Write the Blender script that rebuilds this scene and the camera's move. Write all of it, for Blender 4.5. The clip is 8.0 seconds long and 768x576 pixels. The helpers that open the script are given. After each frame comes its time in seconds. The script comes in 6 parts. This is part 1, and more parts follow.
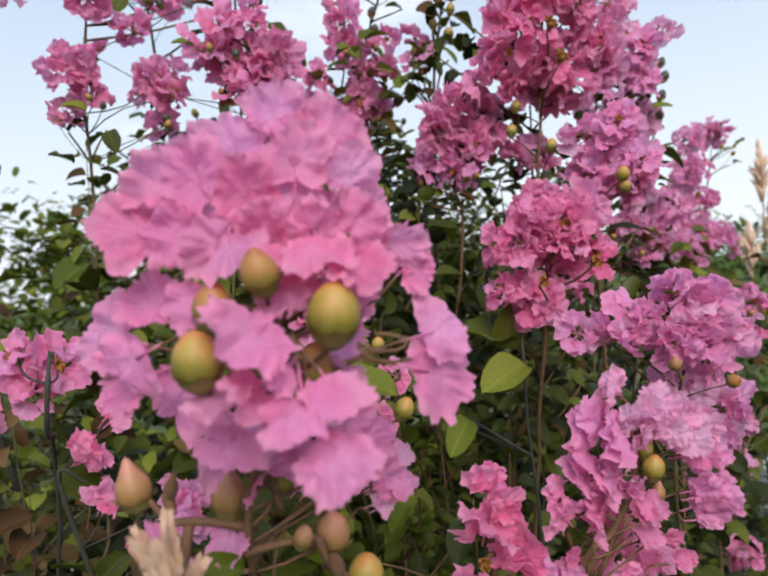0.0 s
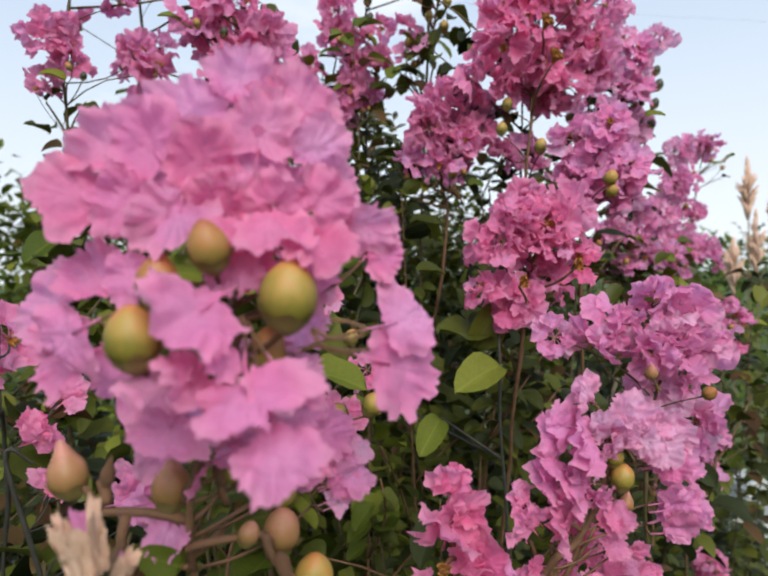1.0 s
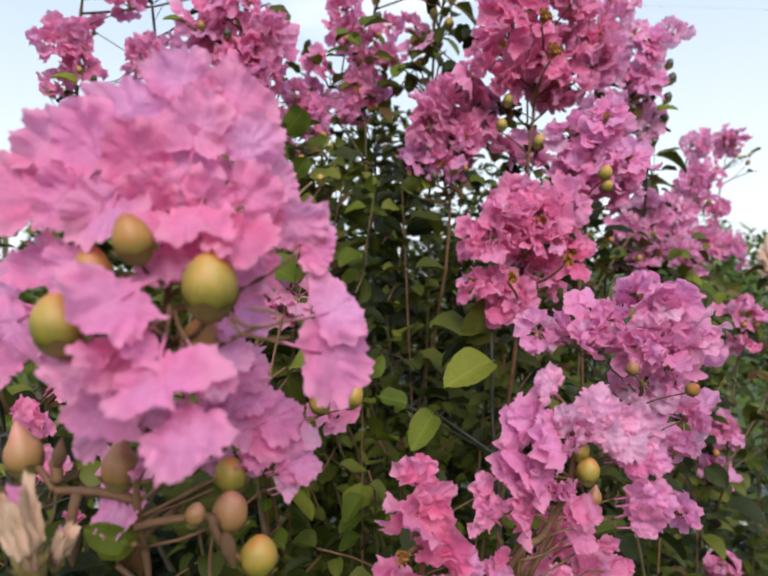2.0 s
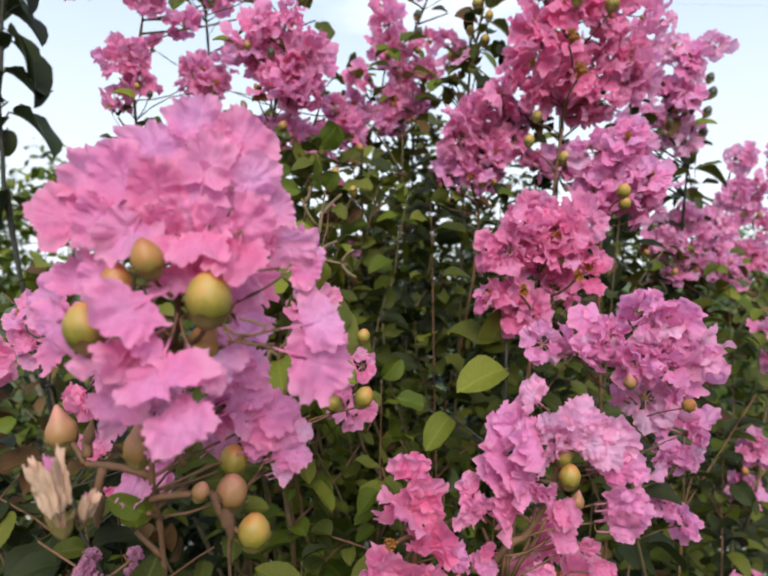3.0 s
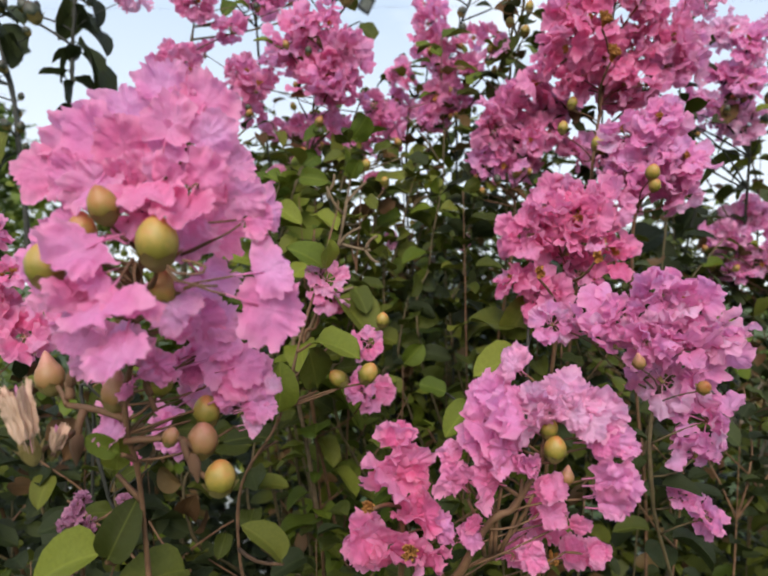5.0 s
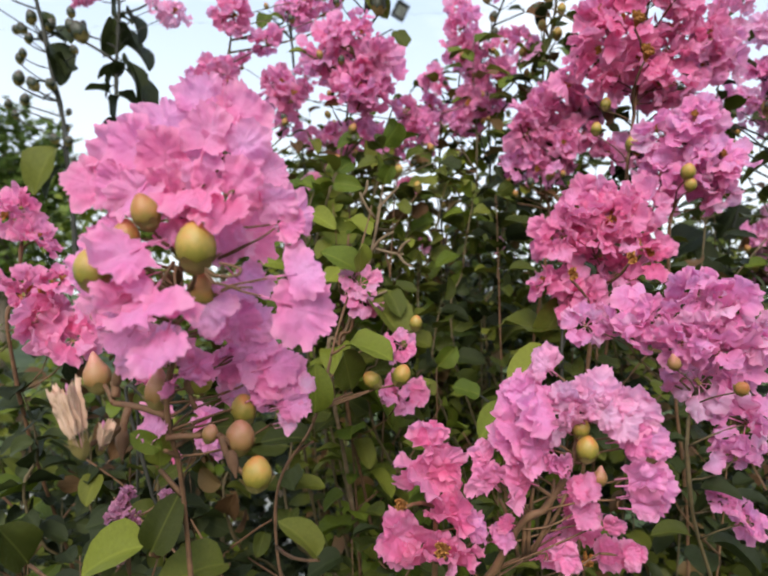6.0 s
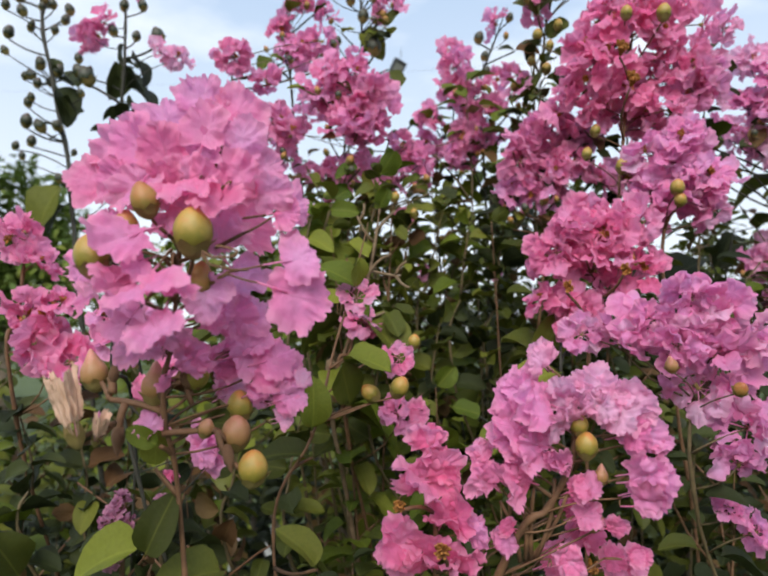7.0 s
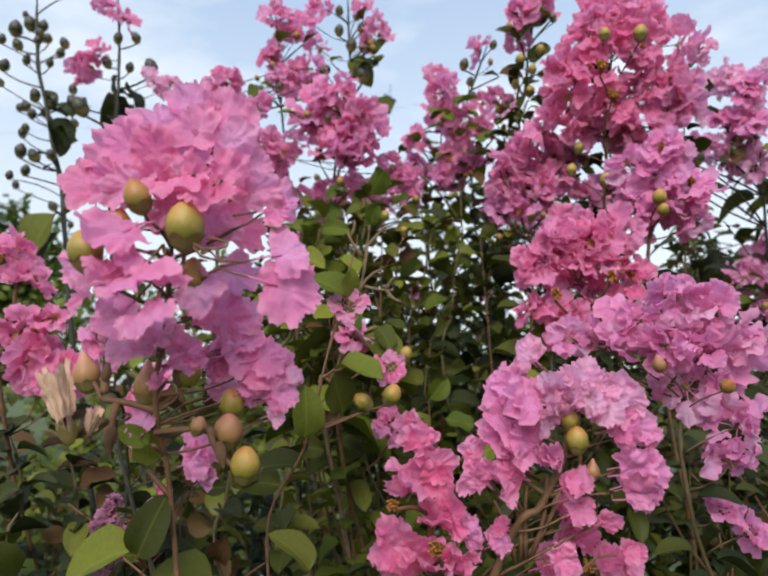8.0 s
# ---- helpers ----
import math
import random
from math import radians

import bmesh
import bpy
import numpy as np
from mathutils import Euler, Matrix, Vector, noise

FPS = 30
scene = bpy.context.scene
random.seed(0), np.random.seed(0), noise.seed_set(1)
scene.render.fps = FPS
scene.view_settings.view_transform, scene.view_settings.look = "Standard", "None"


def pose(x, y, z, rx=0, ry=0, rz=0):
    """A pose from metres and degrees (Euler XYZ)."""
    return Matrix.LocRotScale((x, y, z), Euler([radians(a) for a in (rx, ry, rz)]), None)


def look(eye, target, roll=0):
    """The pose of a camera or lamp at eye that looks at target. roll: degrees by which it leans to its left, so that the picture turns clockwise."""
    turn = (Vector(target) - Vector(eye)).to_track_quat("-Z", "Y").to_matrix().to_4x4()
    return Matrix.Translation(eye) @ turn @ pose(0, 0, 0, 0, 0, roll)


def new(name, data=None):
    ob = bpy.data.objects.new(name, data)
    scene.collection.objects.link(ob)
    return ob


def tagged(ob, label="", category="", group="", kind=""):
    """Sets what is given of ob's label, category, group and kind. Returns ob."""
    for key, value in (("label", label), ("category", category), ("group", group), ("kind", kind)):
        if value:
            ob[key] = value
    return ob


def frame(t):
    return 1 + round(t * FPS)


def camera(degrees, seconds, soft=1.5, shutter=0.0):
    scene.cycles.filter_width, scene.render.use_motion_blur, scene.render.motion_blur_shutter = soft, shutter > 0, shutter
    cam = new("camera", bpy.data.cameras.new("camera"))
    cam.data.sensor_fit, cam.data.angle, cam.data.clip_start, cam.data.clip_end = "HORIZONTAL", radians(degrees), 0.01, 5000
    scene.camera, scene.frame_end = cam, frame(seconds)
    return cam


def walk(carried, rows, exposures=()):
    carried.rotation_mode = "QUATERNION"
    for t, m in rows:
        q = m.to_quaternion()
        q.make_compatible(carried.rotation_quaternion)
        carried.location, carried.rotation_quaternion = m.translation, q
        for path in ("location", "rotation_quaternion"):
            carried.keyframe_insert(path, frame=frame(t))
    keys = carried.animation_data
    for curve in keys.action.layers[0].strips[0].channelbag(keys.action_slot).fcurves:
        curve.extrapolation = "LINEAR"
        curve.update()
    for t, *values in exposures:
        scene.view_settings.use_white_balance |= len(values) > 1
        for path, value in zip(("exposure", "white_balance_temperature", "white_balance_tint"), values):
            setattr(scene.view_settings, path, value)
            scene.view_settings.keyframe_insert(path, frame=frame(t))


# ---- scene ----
cam = camera(64.0, 8.0, soft=2.1)
PATH = [
    (0, pose(-0.0778, 0.0376, 1.4991, 89.33, 4.53, -11.18)),
    (0.5, pose(-0.0782, 0.0403, 1.4945, 89.36, 2.58, -10.96)),
    (1, pose(-0.0708, 0.0459, 1.4962, 88.96, 1.31, -12.44)),
    (1.5, pose(-0.0560, 0.0444, 1.4921, 88.86, 0.33, -13.57)),
    (2, pose(-0.0480, 0.0364, 1.4941, 88.87, 1.26, -9.46)),
    (2.2, pose(-0.0479, 0.0289, 1.4958, 88.77, 0.96, -7.39)),
    (3.3, pose(-0.0231, 0.0045, 1.5004, 89.19, -0.82, -3.52)),
    (3.5, pose(-0.0190, 0.0003, 1.5017, 89.39, -1.03, -2.43)),
    (4, pose(0.0002, 0.0002, 1.4996, 90.09, -0.03, 0.05)),
    (4.5, pose(0.0093, 0.0057, 1.4867, 90.31, -0.09, 1.71)),
    (4.7, pose(0.0066, 0.0070, 1.4831, 90.24, -0.47, 2.03)),
    (5.8, pose(0.0101, 0.0032, 1.4794, 90.00, -0.38, 5.82)),
    (6, pose(0.0100, 0.0019, 1.4792, 90.65, -0.28, 6.28)),
    (6.5, pose(0.0132, 0.0021, 1.4729, 93.52, 0.03, 6.97)),
    (7, pose(0.0125, 0.0000, 1.4589, 95.35, 0.54, 6.44)),
    (7.5, pose(0.0145, -0.0018, 1.4516, 97.27, 1.54, 6.24)),
    (8, pose(0.0142, -0.0025, 1.4453, 98.45, 1.65, 5.97)),
]
walk(cam, PATH, [(0.0, 0.17), (1.0, 0.15), (2.0, 0.28), (3.5, 0.36), (4.5, 0.22), (6.0, 0.47), (7.0, 0.26), (8.0, 0.21)])
cam.data.dof.use_dof = True
cam.data.dof.focus_distance = 0.275
cam.data.dof.aperture_fstop = 16.5

# ---- sky and sun: thin bright cloud over pale blue ----
SUN_EL, SUN_AZ = radians(38), radians(180)
world = bpy.data.worlds.new("sky")
world.use_nodes = True
scene.world = world
wn, wl = world.node_tree.nodes, world.node_tree.links
wbg = wn["Background"]
sky = wn.new("ShaderNodeTexSky")
sky.sky_type = "NISHITA"
sky.sun_disc = False
sky.sun_elevation, sky.sun_rotation = SUN_EL, SUN_AZ
sky.dust_density = 1.5
wco = wn.new("ShaderNodeTexCoord")
wmap = wn.new("ShaderNodeMapping")
wmap.inputs["Scale"].default_value = (1.0, 1.0, 2.6)
wmap.inputs["Location"].default_value = (0.35, 0.1, 0.2)
wnoise = wn.new("ShaderNodeTexNoise")
wnoise.inputs["Scale"].default_value = 2.1
wnoise.inputs["Detail"].default_value = 6.0
wnoise.inputs["Roughness"].default_value = 0.52
wramp = wn.new("ShaderNodeValToRGB")
wramp.color_ramp.elements[0].position, wramp.color_ramp.elements[1].position = 0.47, 0.70
wsep = wn.new("ShaderNodeSeparateXYZ")
whor = wn.new("ShaderNodeMapRange")
whor.inputs["From Min"].default_value, whor.inputs["From Max"].default_value = 0.04, 0.56
whor.inputs["To Min"].default_value, whor.inputs["To Max"].default_value = 0.95, 0.06
wmax = wn.new("ShaderNodeMath")
wmax.operation = "MAXIMUM"
wmix = wn.new("ShaderNodeMix")
wmix.data_type = "RGBA"
wl.new(wco.outputs["Generated"], wmap.inputs["Vector"])
wl.new(wmap.outputs["Vector"], wnoise.inputs["Vector"])
wl.new(wnoise.outputs["Fac"], wramp.inputs["Fac"])
wl.new(wco.outputs["Generated"], wsep.inputs[0])
wl.new(wsep.outputs["Z"], whor.inputs["Value"])
wl.new(wramp.outputs["Color"], wmax.inputs[0])
wl.new(whor.outputs["Result"], wmax.inputs[1])
wl.new(wmax.outputs[0], wmix.inputs["Factor"])
wveil = wn.new("ShaderNodeMix")
wveil.data_type = "RGBA"
wveil.inputs["Factor"].default_value = 0.7
wveil.inputs["B"].default_value = (4.6, 6.2, 8.4, 1)
wl.new(sky.outputs["Color"], wveil.inputs["A"])
wl.new(wveil.outputs["Result"], wmix.inputs["A"])
wmix.inputs["B"].default_value = (8.0, 8.5, 9.1, 1)
wl.new(wmix.outputs["Result"], wbg.inputs["Color"])
wbg.inputs["Strength"].default_value = 0.11

sun = new("sun", bpy.data.lights.new("sun", "SUN"))
sun.data.energy = 3.4
sun.data.angle = radians(38)
sun.data.color = (1.0, 0.95, 0.88)
sun.matrix_world = look((0, 0, 0), (-math.sin(SUN_AZ) * math.cos(SUN_EL), -math.cos(SUN_AZ) * math.cos(SUN_EL), -math.sin(SUN_EL)))


# ---- materials ----
def material(name):
    m = bpy.data.materials.new(name)
    m.use_nodes = True
    nt = m.node_tree
    return m, nt.nodes, nt.links, nt.nodes["Principled BSDF"]


def ramp_of(nodes, stops):
    r = nodes.new("ShaderNodeValToRGB")
    while len(r.color_ramp.elements) < len(stops):
        r.color_ramp.elements.new(0.5)
    for e, (p, c) in zip(r.color_ramp.elements, stops):
        e.position, e.color = p, (*c, 1)
    return r


def noise_of(nodes, links, scale, detail=4.0, rough=0.55, coord="Object"):
    co = nodes.new("ShaderNodeTexCoord")
    n = nodes.new("ShaderNodeTexNoise")
    n.inputs["Scale"].default_value, n.inputs["Detail"].default_value, n.inputs["Roughness"].default_value = scale, detail, rough
    links.new(co.outputs[coord], n.inputs["Vector"])
    return n


def mixed(nodes, links, kind, fac, a, b):
    mx = nodes.new("ShaderNodeMix")
    mx.data_type, mx.blend_type = "RGBA", kind
    for key, v in (("Factor", fac), ("A", a), ("B", b)):
        if hasattr(v, "links"):
            links.new(v, mx.inputs[key])
        elif isinstance(v, tuple):
            mx.inputs[key].default_value = (*v, 1)
        else:
            mx.inputs[key].default_value = v
    return mx.outputs["Result"]


def bumped(nodes, links, bsdf, height, strength, distance=0.001):
    b = nodes.new("ShaderNodeBump")
    b.inputs["Strength"].default_value, b.inputs["Distance"].default_value = strength, distance
    links.new(height, b.inputs["Height"])
    links.new(b.outputs["Normal"], bsdf.inputs["Normal"])
    return b


def thin_surface(m, nodes, links, bsdf, colour, share):
    """Adds light that comes through a petal or a leaf."""
    tr = nodes.new("ShaderNodeBsdfTranslucent")
    ms = nodes.new("ShaderNodeMixShader")
    ms.inputs[0].default_value = share
    links.new(colour, tr.inputs["Color"])
    links.new(bsdf.outputs[0], ms.inputs[1])
    links.new(tr.outputs[0], ms.inputs[2])
    links.new(ms.outputs[0], nodes["Material Output"].inputs["Surface"])


def petal_material(name, pale, mid, deep):
    m, n, l, p = material(name)
    info = n.new("ShaderNodeObjectInfo")
    tone = ramp_of(n, [(0.0, pale), (0.45, mid), (1.0, deep)])
    l.new(info.outputs["Random"], tone.inputs["Fac"])
    blot = noise_of(n, l, 1.3, 3.0)
    blot_r = ramp_of(n, [(0.3, (0.86, 0.80, 0.86)), (0.7, (1.0, 1.0, 1.0))])
    l.new(blot.outputs["Fac"], blot_r.inputs["Fac"])
    c = mixed(n, l, "MULTIPLY", 0.8, tone.outputs["Color"], blot_r.outputs["Color"])
    vein = noise_of(n, l, 6.5, 6.0, 0.65)
    vein_r = ramp_of(n, [(0.35, (0.95, 0.84, 0.91)), (0.6, (1.0, 1.0, 1.0))])
    l.new(vein.outputs["Fac"], vein_r.inputs["Fac"])
    c = mixed(n, l, "MULTIPLY", 0.7, c, vein_r.outputs["Color"])
    # deeper towards the claw, paler along the frill
    co = n.new("ShaderNodeTexCoord")
    far = n.new("ShaderNodeVectorMath")
    far.operation = "DISTANCE"
    far.inputs[1].default_value = (0.0, 1.55, 0.0)
    l.new(co.outputs["Object"], far.inputs[0])
    claw = ramp_of(n, [(0.35, (1.0, 1.0, 1.0)), (1.0, (1.0, 0.72, 0.80))])
    l.new(far.outputs["Value"], claw.inputs["Fac"])
    rim = n.new("ShaderNodeMapRange")
    rim.inputs["From Min"].default_value, rim.inputs["From Max"].default_value = 0.70, 1.10
    rim.inputs["To Min"].default_value, rim.inputs["To Max"].default_value = 0.0, 0.46
    far2 = n.new("ShaderNodeVectorMath")
    far2.operation = "DISTANCE"
    far2.inputs[1].default_value = (0.0, 1.35, 0.0)
    l.new(co.outputs["Object"], far2.inputs[0])
    l.new(far2.outputs["Value"], rim.inputs["Value"])
    c = mixed(n, l, "MIX", rim.outputs["Result"], c, (0.91, 0.62, 0.80))
    c = mixed(n, l, "MULTIPLY", 0.8, c, claw.outputs["Color"])
    l.new(c, p.inputs["Base Color"])
    p.inputs["Roughness"].default_value = 0.62
    p.inputs["Specular IOR Level"].default_value = 0.28
    p.inputs["Sheen Weight"].default_value = 0.12
    bumped(n, l, p, vein.outputs["Fac"], 0.24, 0.08)
    thin_surface(m, n, l, p, c, 0.55)
    return m


M_PETAL_LILAC = petal_material("petal_lilac_pink", (0.85, 0.47, 0.76), (0.86, 0.395, 0.69), (0.86, 0.315, 0.59))
M_PETAL_PALE = petal_material("petal_pale_pink", (0.90, 0.63, 0.82), (0.89, 0.56, 0.77), (0.88, 0.48, 0.70))
M_PETAL_WHITE = petal_material("petal_white", (0.84, 0.83, 0.80), (0.82, 0.80, 0.79), (0.80, 0.77, 0.76))
M_PETAL_PLUM = petal_material("petal_dried_plum", (0.56, 0.30, 0.42), (0.48, 0.22, 0.34), (0.38, 0.15, 0.26))
M_PETAL_PINK = petal_material("petal_pink", (0.86, 0.44, 0.685), (0.86, 0.345, 0.595), (0.85, 0.26, 0.485))
M_PETAL_HOT = petal_material("petal_deep_pink", (0.88, 0.42, 0.66), (0.88, 0.30, 0.545), (0.86, 0.20, 0.425))
M_PETAL_DUSK = petal_material("petal_dusky_pink", (0.84, 0.45, 0.66), (0.81, 0.345, 0.56), (0.78, 0.245, 0.44))


def leaf_material(name, dark, mid, light, gloss, veins=True):
    m, n, l, p = material(name)
    info = n.new("ShaderNodeObjectInfo")
    tone = ramp_of(n, [(0.0, dark), (0.6, mid), (1.0, light)])
    geo = n.new("ShaderNodeNewGeometry")
    add = n.new("ShaderNodeMath")
    add.operation = "ADD"
    frac = n.new("ShaderNodeMath")
    frac.operation = "FRACT"
    l.new(info.outputs["Random"], add.inputs[0])
    l.new(geo.outputs["Random Per Island"], add.inputs[1])
    l.new(add.outputs[0], frac.inputs[0])
    l.new(frac.outputs[0], tone.inputs["Fac"])
    blot = noise_of(n, l, 18.0, 4.0)
    blot_r = ramp_of(n, [(0.30, (0.78, 0.80, 0.72)), (0.62, (1.0, 1.0, 1.0)), (0.80, (1.15, 1.10, 0.85))])
    l.new(blot.outputs["Fac"], blot_r.inputs["Fac"])
    c = mixed(n, l, "MULTIPLY", 0.85, tone.outputs["Color"], blot_r.outputs["Color"])
    co = n.new("ShaderNodeTexCoord")
    sep = n.new("ShaderNodeSeparateXYZ")
    l.new(co.outputs["Object"], sep.inputs[0])
    mag = n.new("ShaderNodeMath")
    mag.operation = "ABSOLUTE"
    l.new(sep.outputs["X"], mag.inputs[0])
    rib = n.new("ShaderNodeMapRange")
    rib.inputs["From Min"].default_value, rib.inputs["From Max"].default_value = 0.008, 0.022
    rib.inputs["To Min"].default_value, rib.inputs["To Max"].default_value = 0.17, 0.0
    l.new(mag.outputs[0], rib.inputs["Value"])
    slope = n.new("ShaderNodeMath")
    slope.operation = "MULTIPLY_ADD"
    slope.inputs[1].default_value = -0.8
    l.new(mag.outputs[0], slope.inputs[0])
    l.new(sep.outputs["Y"], slope.inputs[2])
    rows = n.new("ShaderNodeMath")
    rows.operation = "PINGPONG"
    rows.inputs[1].default_value = 0.055
    l.new(slope.outputs[0], rows.inputs[0])
    side = n.new("ShaderNodeMapRange")
    side.inputs["From Min"].default_value, side.inputs["From Max"].default_value = 0.0, 0.012
    side.inputs["To Min"].default_value, side.inputs["To Max"].default_value = 0.03, 0.0
    l.new(rows.outputs[0], side.inputs["Value"])
    both = n.new("ShaderNodeMath")
    both.operation = "MAXIMUM"
    l.new(rib.outputs["Result"], both.inputs[0])
    l.new(side.outputs["Result"], both.inputs[1])
    c = mixed(n, l, "MIX", both.outputs[0] if veins else 0.0, c, tuple(min(1.0, 1.9 * v + 0.02) for v in light))
    l.new(c, p.inputs["Base Color"])
    p.inputs["Roughness"].default_value = gloss
    p.inputs["Specular IOR Level"].default_value = 0.19
    fine = noise_of(n, l, 240.0, 3.0)
    bumped(n, l, p, fine.outputs["Fac"], 0.35, 0.0012)
    thin_surface(m, n, l, p, c, 0.22)
    return m


M_LEAF = leaf_material("leaf_dark_green", (0.035, 0.043, 0.007), (0.068, 0.080, 0.011), (0.135, 0.142, 0.021), 0.46)
M_LEAF_LIGHT = leaf_material("leaf_yellow_green", (0.055, 0.082, 0.008), (0.100, 0.130, 0.013), (0.180, 0.195, 0.026), 0.50)
# leaf green with shade put into its colour, for inner, low and backlit leaves
M_LEAF_DEEP_SHADE = leaf_material("leaf_green_shade_darkened", (0.013, 0.018, 0.006), (0.026, 0.035, 0.011), (0.052, 0.064, 0.019), 0.5)
M_LEAF_RED = leaf_material("leaf_turning_red", (0.060, 0.032, 0.014), (0.105, 0.052, 0.021), (0.15, 0.095, 0.036), 0.55)
M_TREE_LEAF = leaf_material("tree_leaf_green", (0.055, 0.090, 0.020), (0.095, 0.145, 0.028), (0.165, 0.205, 0.045), 0.6, False)


def bark_material(name, a, b, scale=180.0):
    m, n, l, p = material(name)
    t = noise_of(n, l, scale, 6.0, 0.6)
    r = ramp_of(n, [(0.3, a), (0.7, b)])
    l.new(t.outputs["Fac"], r.inputs["Fac"])
    l.new(r.outputs["Color"], p.inputs["Base Color"])
    p.inputs["Roughness"].default_value = 0.75
    bumped(n, l, p, t.outputs["Fac"], 0.6, 0.0008)
    return m


M_STEM = bark_material("stem_russet", (0.080, 0.038, 0.018), (0.175, 0.088, 0.040))
M_TWIG = bark_material("twig_green_brown", (0.062, 0.045, 0.020), (0.135, 0.098, 0.042))
M_DARK_TWIG = bark_material("twig_dark", (0.018, 0.019, 0.016), (0.045, 0.042, 0.030))
M_PALE_TWIG = bark_material("twig_pale_tan", (0.095, 0.062, 0.032), (0.20, 0.138, 0.078))
M_TRUNK = bark_material("trunk_bark", (0.085, 0.062, 0.042), (0.20, 0.16, 0.115), 40.0)


def capsule_material(name, low, high, blush):
    m, n, l, p = material(name)
    co = n.new("ShaderNodeTexCoord")
    sep = n.new("ShaderNodeSeparateXYZ")
    l.new(co.outputs["Object"], sep.inputs[0])
    t = noise_of(n, l, 1.4, 3.0)
    ad = n.new("ShaderNodeMath")
    ad.operation = "MULTIPLY_ADD"
    ad.inputs[1].default_value, ad.inputs[2].default_value = 0.9, -0.25
    l.new(t.outputs["Fac"], ad.inputs[0])
    sm = n.new("ShaderNodeMath")
    sm.operation = "MULTIPLY_ADD"
    sm.inputs[1].default_value = 0.43
    l.new(sep.outputs["Z"], sm.inputs[0])
    l.new(ad.outputs[0], sm.inputs[2])
    r = ramp_of(n, [(0.10, low), (0.50, high), (0.78, blush)])
    l.new(sm.outputs[0], r.inputs["Fac"])
    sp = noise_of(n, l, 22.0, 2.0)
    sr = ramp_of(n, [(0.30, (0.72, 0.66, 0.55)), (0.42, (1.0, 1.0, 1.0))])
    l.new(sp.outputs["Fac"], sr.inputs["Fac"])
    c = mixed(n, l, "MULTIPLY", 0.6, r.outputs["Color"], sr.outputs["Color"])
    l.new(c, p.inputs["Base Color"])
    p.inputs["Roughness"].default_value = 0.5
    p.inputs["Subsurface Weight"].default_value = 0.15
    p.inputs["Subsurface Radius"].default_value = (0.3, 0.25, 0.08)
    p.inputs["Subsurface Scale"].default_value = 0.004
    bumped(n, l, p, sp.outputs["Fac"], 0.12, 0.02)
    return m


M_CAPSULE = capsule_material("capsule_olive", (0.185, 0.160, 0.022), (0.34, 0.22, 0.042), (0.44, 0.15, 0.045))
M_CAPSULE_TAN = capsule_material("capsule_tan_blush", (0.25, 0.145, 0.050), (0.31, 0.15, 0.070), (0.44, 0.19, 0.14))
M_CAPSULE_RED = capsule_material("capsule_russet", (0.21, 0.15, 0.030), (0.33, 0.15, 0.040), (0.30, 0.085, 0.030))
# bud colour lowered so far buds look like silhouettes against the sky
M_BUD = capsule_material("bud_green_silhouette_dark", (0.026, 0.036, 0.018), (0.042, 0.042, 0.024), (0.075, 0.038, 0.036))
M_CALYX = bark_material("calyx_olive", (0.19, 0.16, 0.040), (0.33, 0.23, 0.075), 400.0)
M_DRY = bark_material("withered_petal_tan", (0.50, 0.32, 0.21), (0.68, 0.46, 0.36), 3.0)
M_STAMEN = bark_material("stamen_gold", (0.42, 0.15, 0.022), (0.58, 0.25, 0.045), 500.0)


def ground_material():
    m, n, l, p = material("mown_grass")
    a = noise_of(n, l, 0.7, 5.0)
    b = noise_of(n, l, 60.0, 6.0, 0.7)
    r = ramp_of(n, [(0.3, (0.045, 0.075, 0.020)), (0.7, (0.095, 0.135, 0.035))])
    l.new(a.outputs["Fac"], r.inputs["Fac"])
    r2 = ramp_of(n, [(0.3, (0.45, 0.45, 0.4)), (0.7, (1.15, 1.1, 0.95))])
    l.new(b.outputs["Fac"], r2.inputs["Fac"])
    c = mixed(n, l, "MULTIPLY", 1.0, r.outputs["Color"], r2.outputs["Color"])
    l.new(c, p.inputs["Base Color"])
    p.inputs["Roughness"].default_value = 0.9
    bumped(n, l, p, b.outputs["Fac"], 0.8, 0.03)
    return m


def paint_material():
    m, n, l, p = material("white_fence_paint_shaded")
    a = noise_of(n, l, 9.0, 6.0, 0.65)
    # white paint toned down to grey: shade and haze are in this colour
    r = ramp_of(n, [(0.25, (0.27, 0.28, 0.26)), (0.55, (0.46, 0.47, 0.45))])
    l.new(a.outputs["Fac"], r.inputs["Fac"])
    l.new(r.outputs["Color"], p.inputs["Base Color"])
    p.inputs["Roughness"].default_value = 0.55
    bumped(n, l, p, a.outputs["Fac"], 0.2, 0.004)
    return m


M_GRASS, M_PAINT = ground_material(), paint_material()


# ---- mesh helpers ----
def mesh_of(name, bm, mat, smooth=True):
    me = bpy.data.meshes.new(name)
    bm.to_mesh(me)
    bm.free()
    me.materials.append(mat)
    if smooth:
        me.polygons.foreach_set("use_smooth", [True] * len(me.polygons))
    return me


def part(name, me, parent, m=None, label=""):
    ob = new(name, me)
    ob.parent = parent
    if m is not None:
        ob.matrix_basis = m
    if label:
        ob["label"] = label
    return ob


def with_material(me, mat):
    other = me.copy()
    other.materials.clear()
    other.materials.append(mat)
    return other


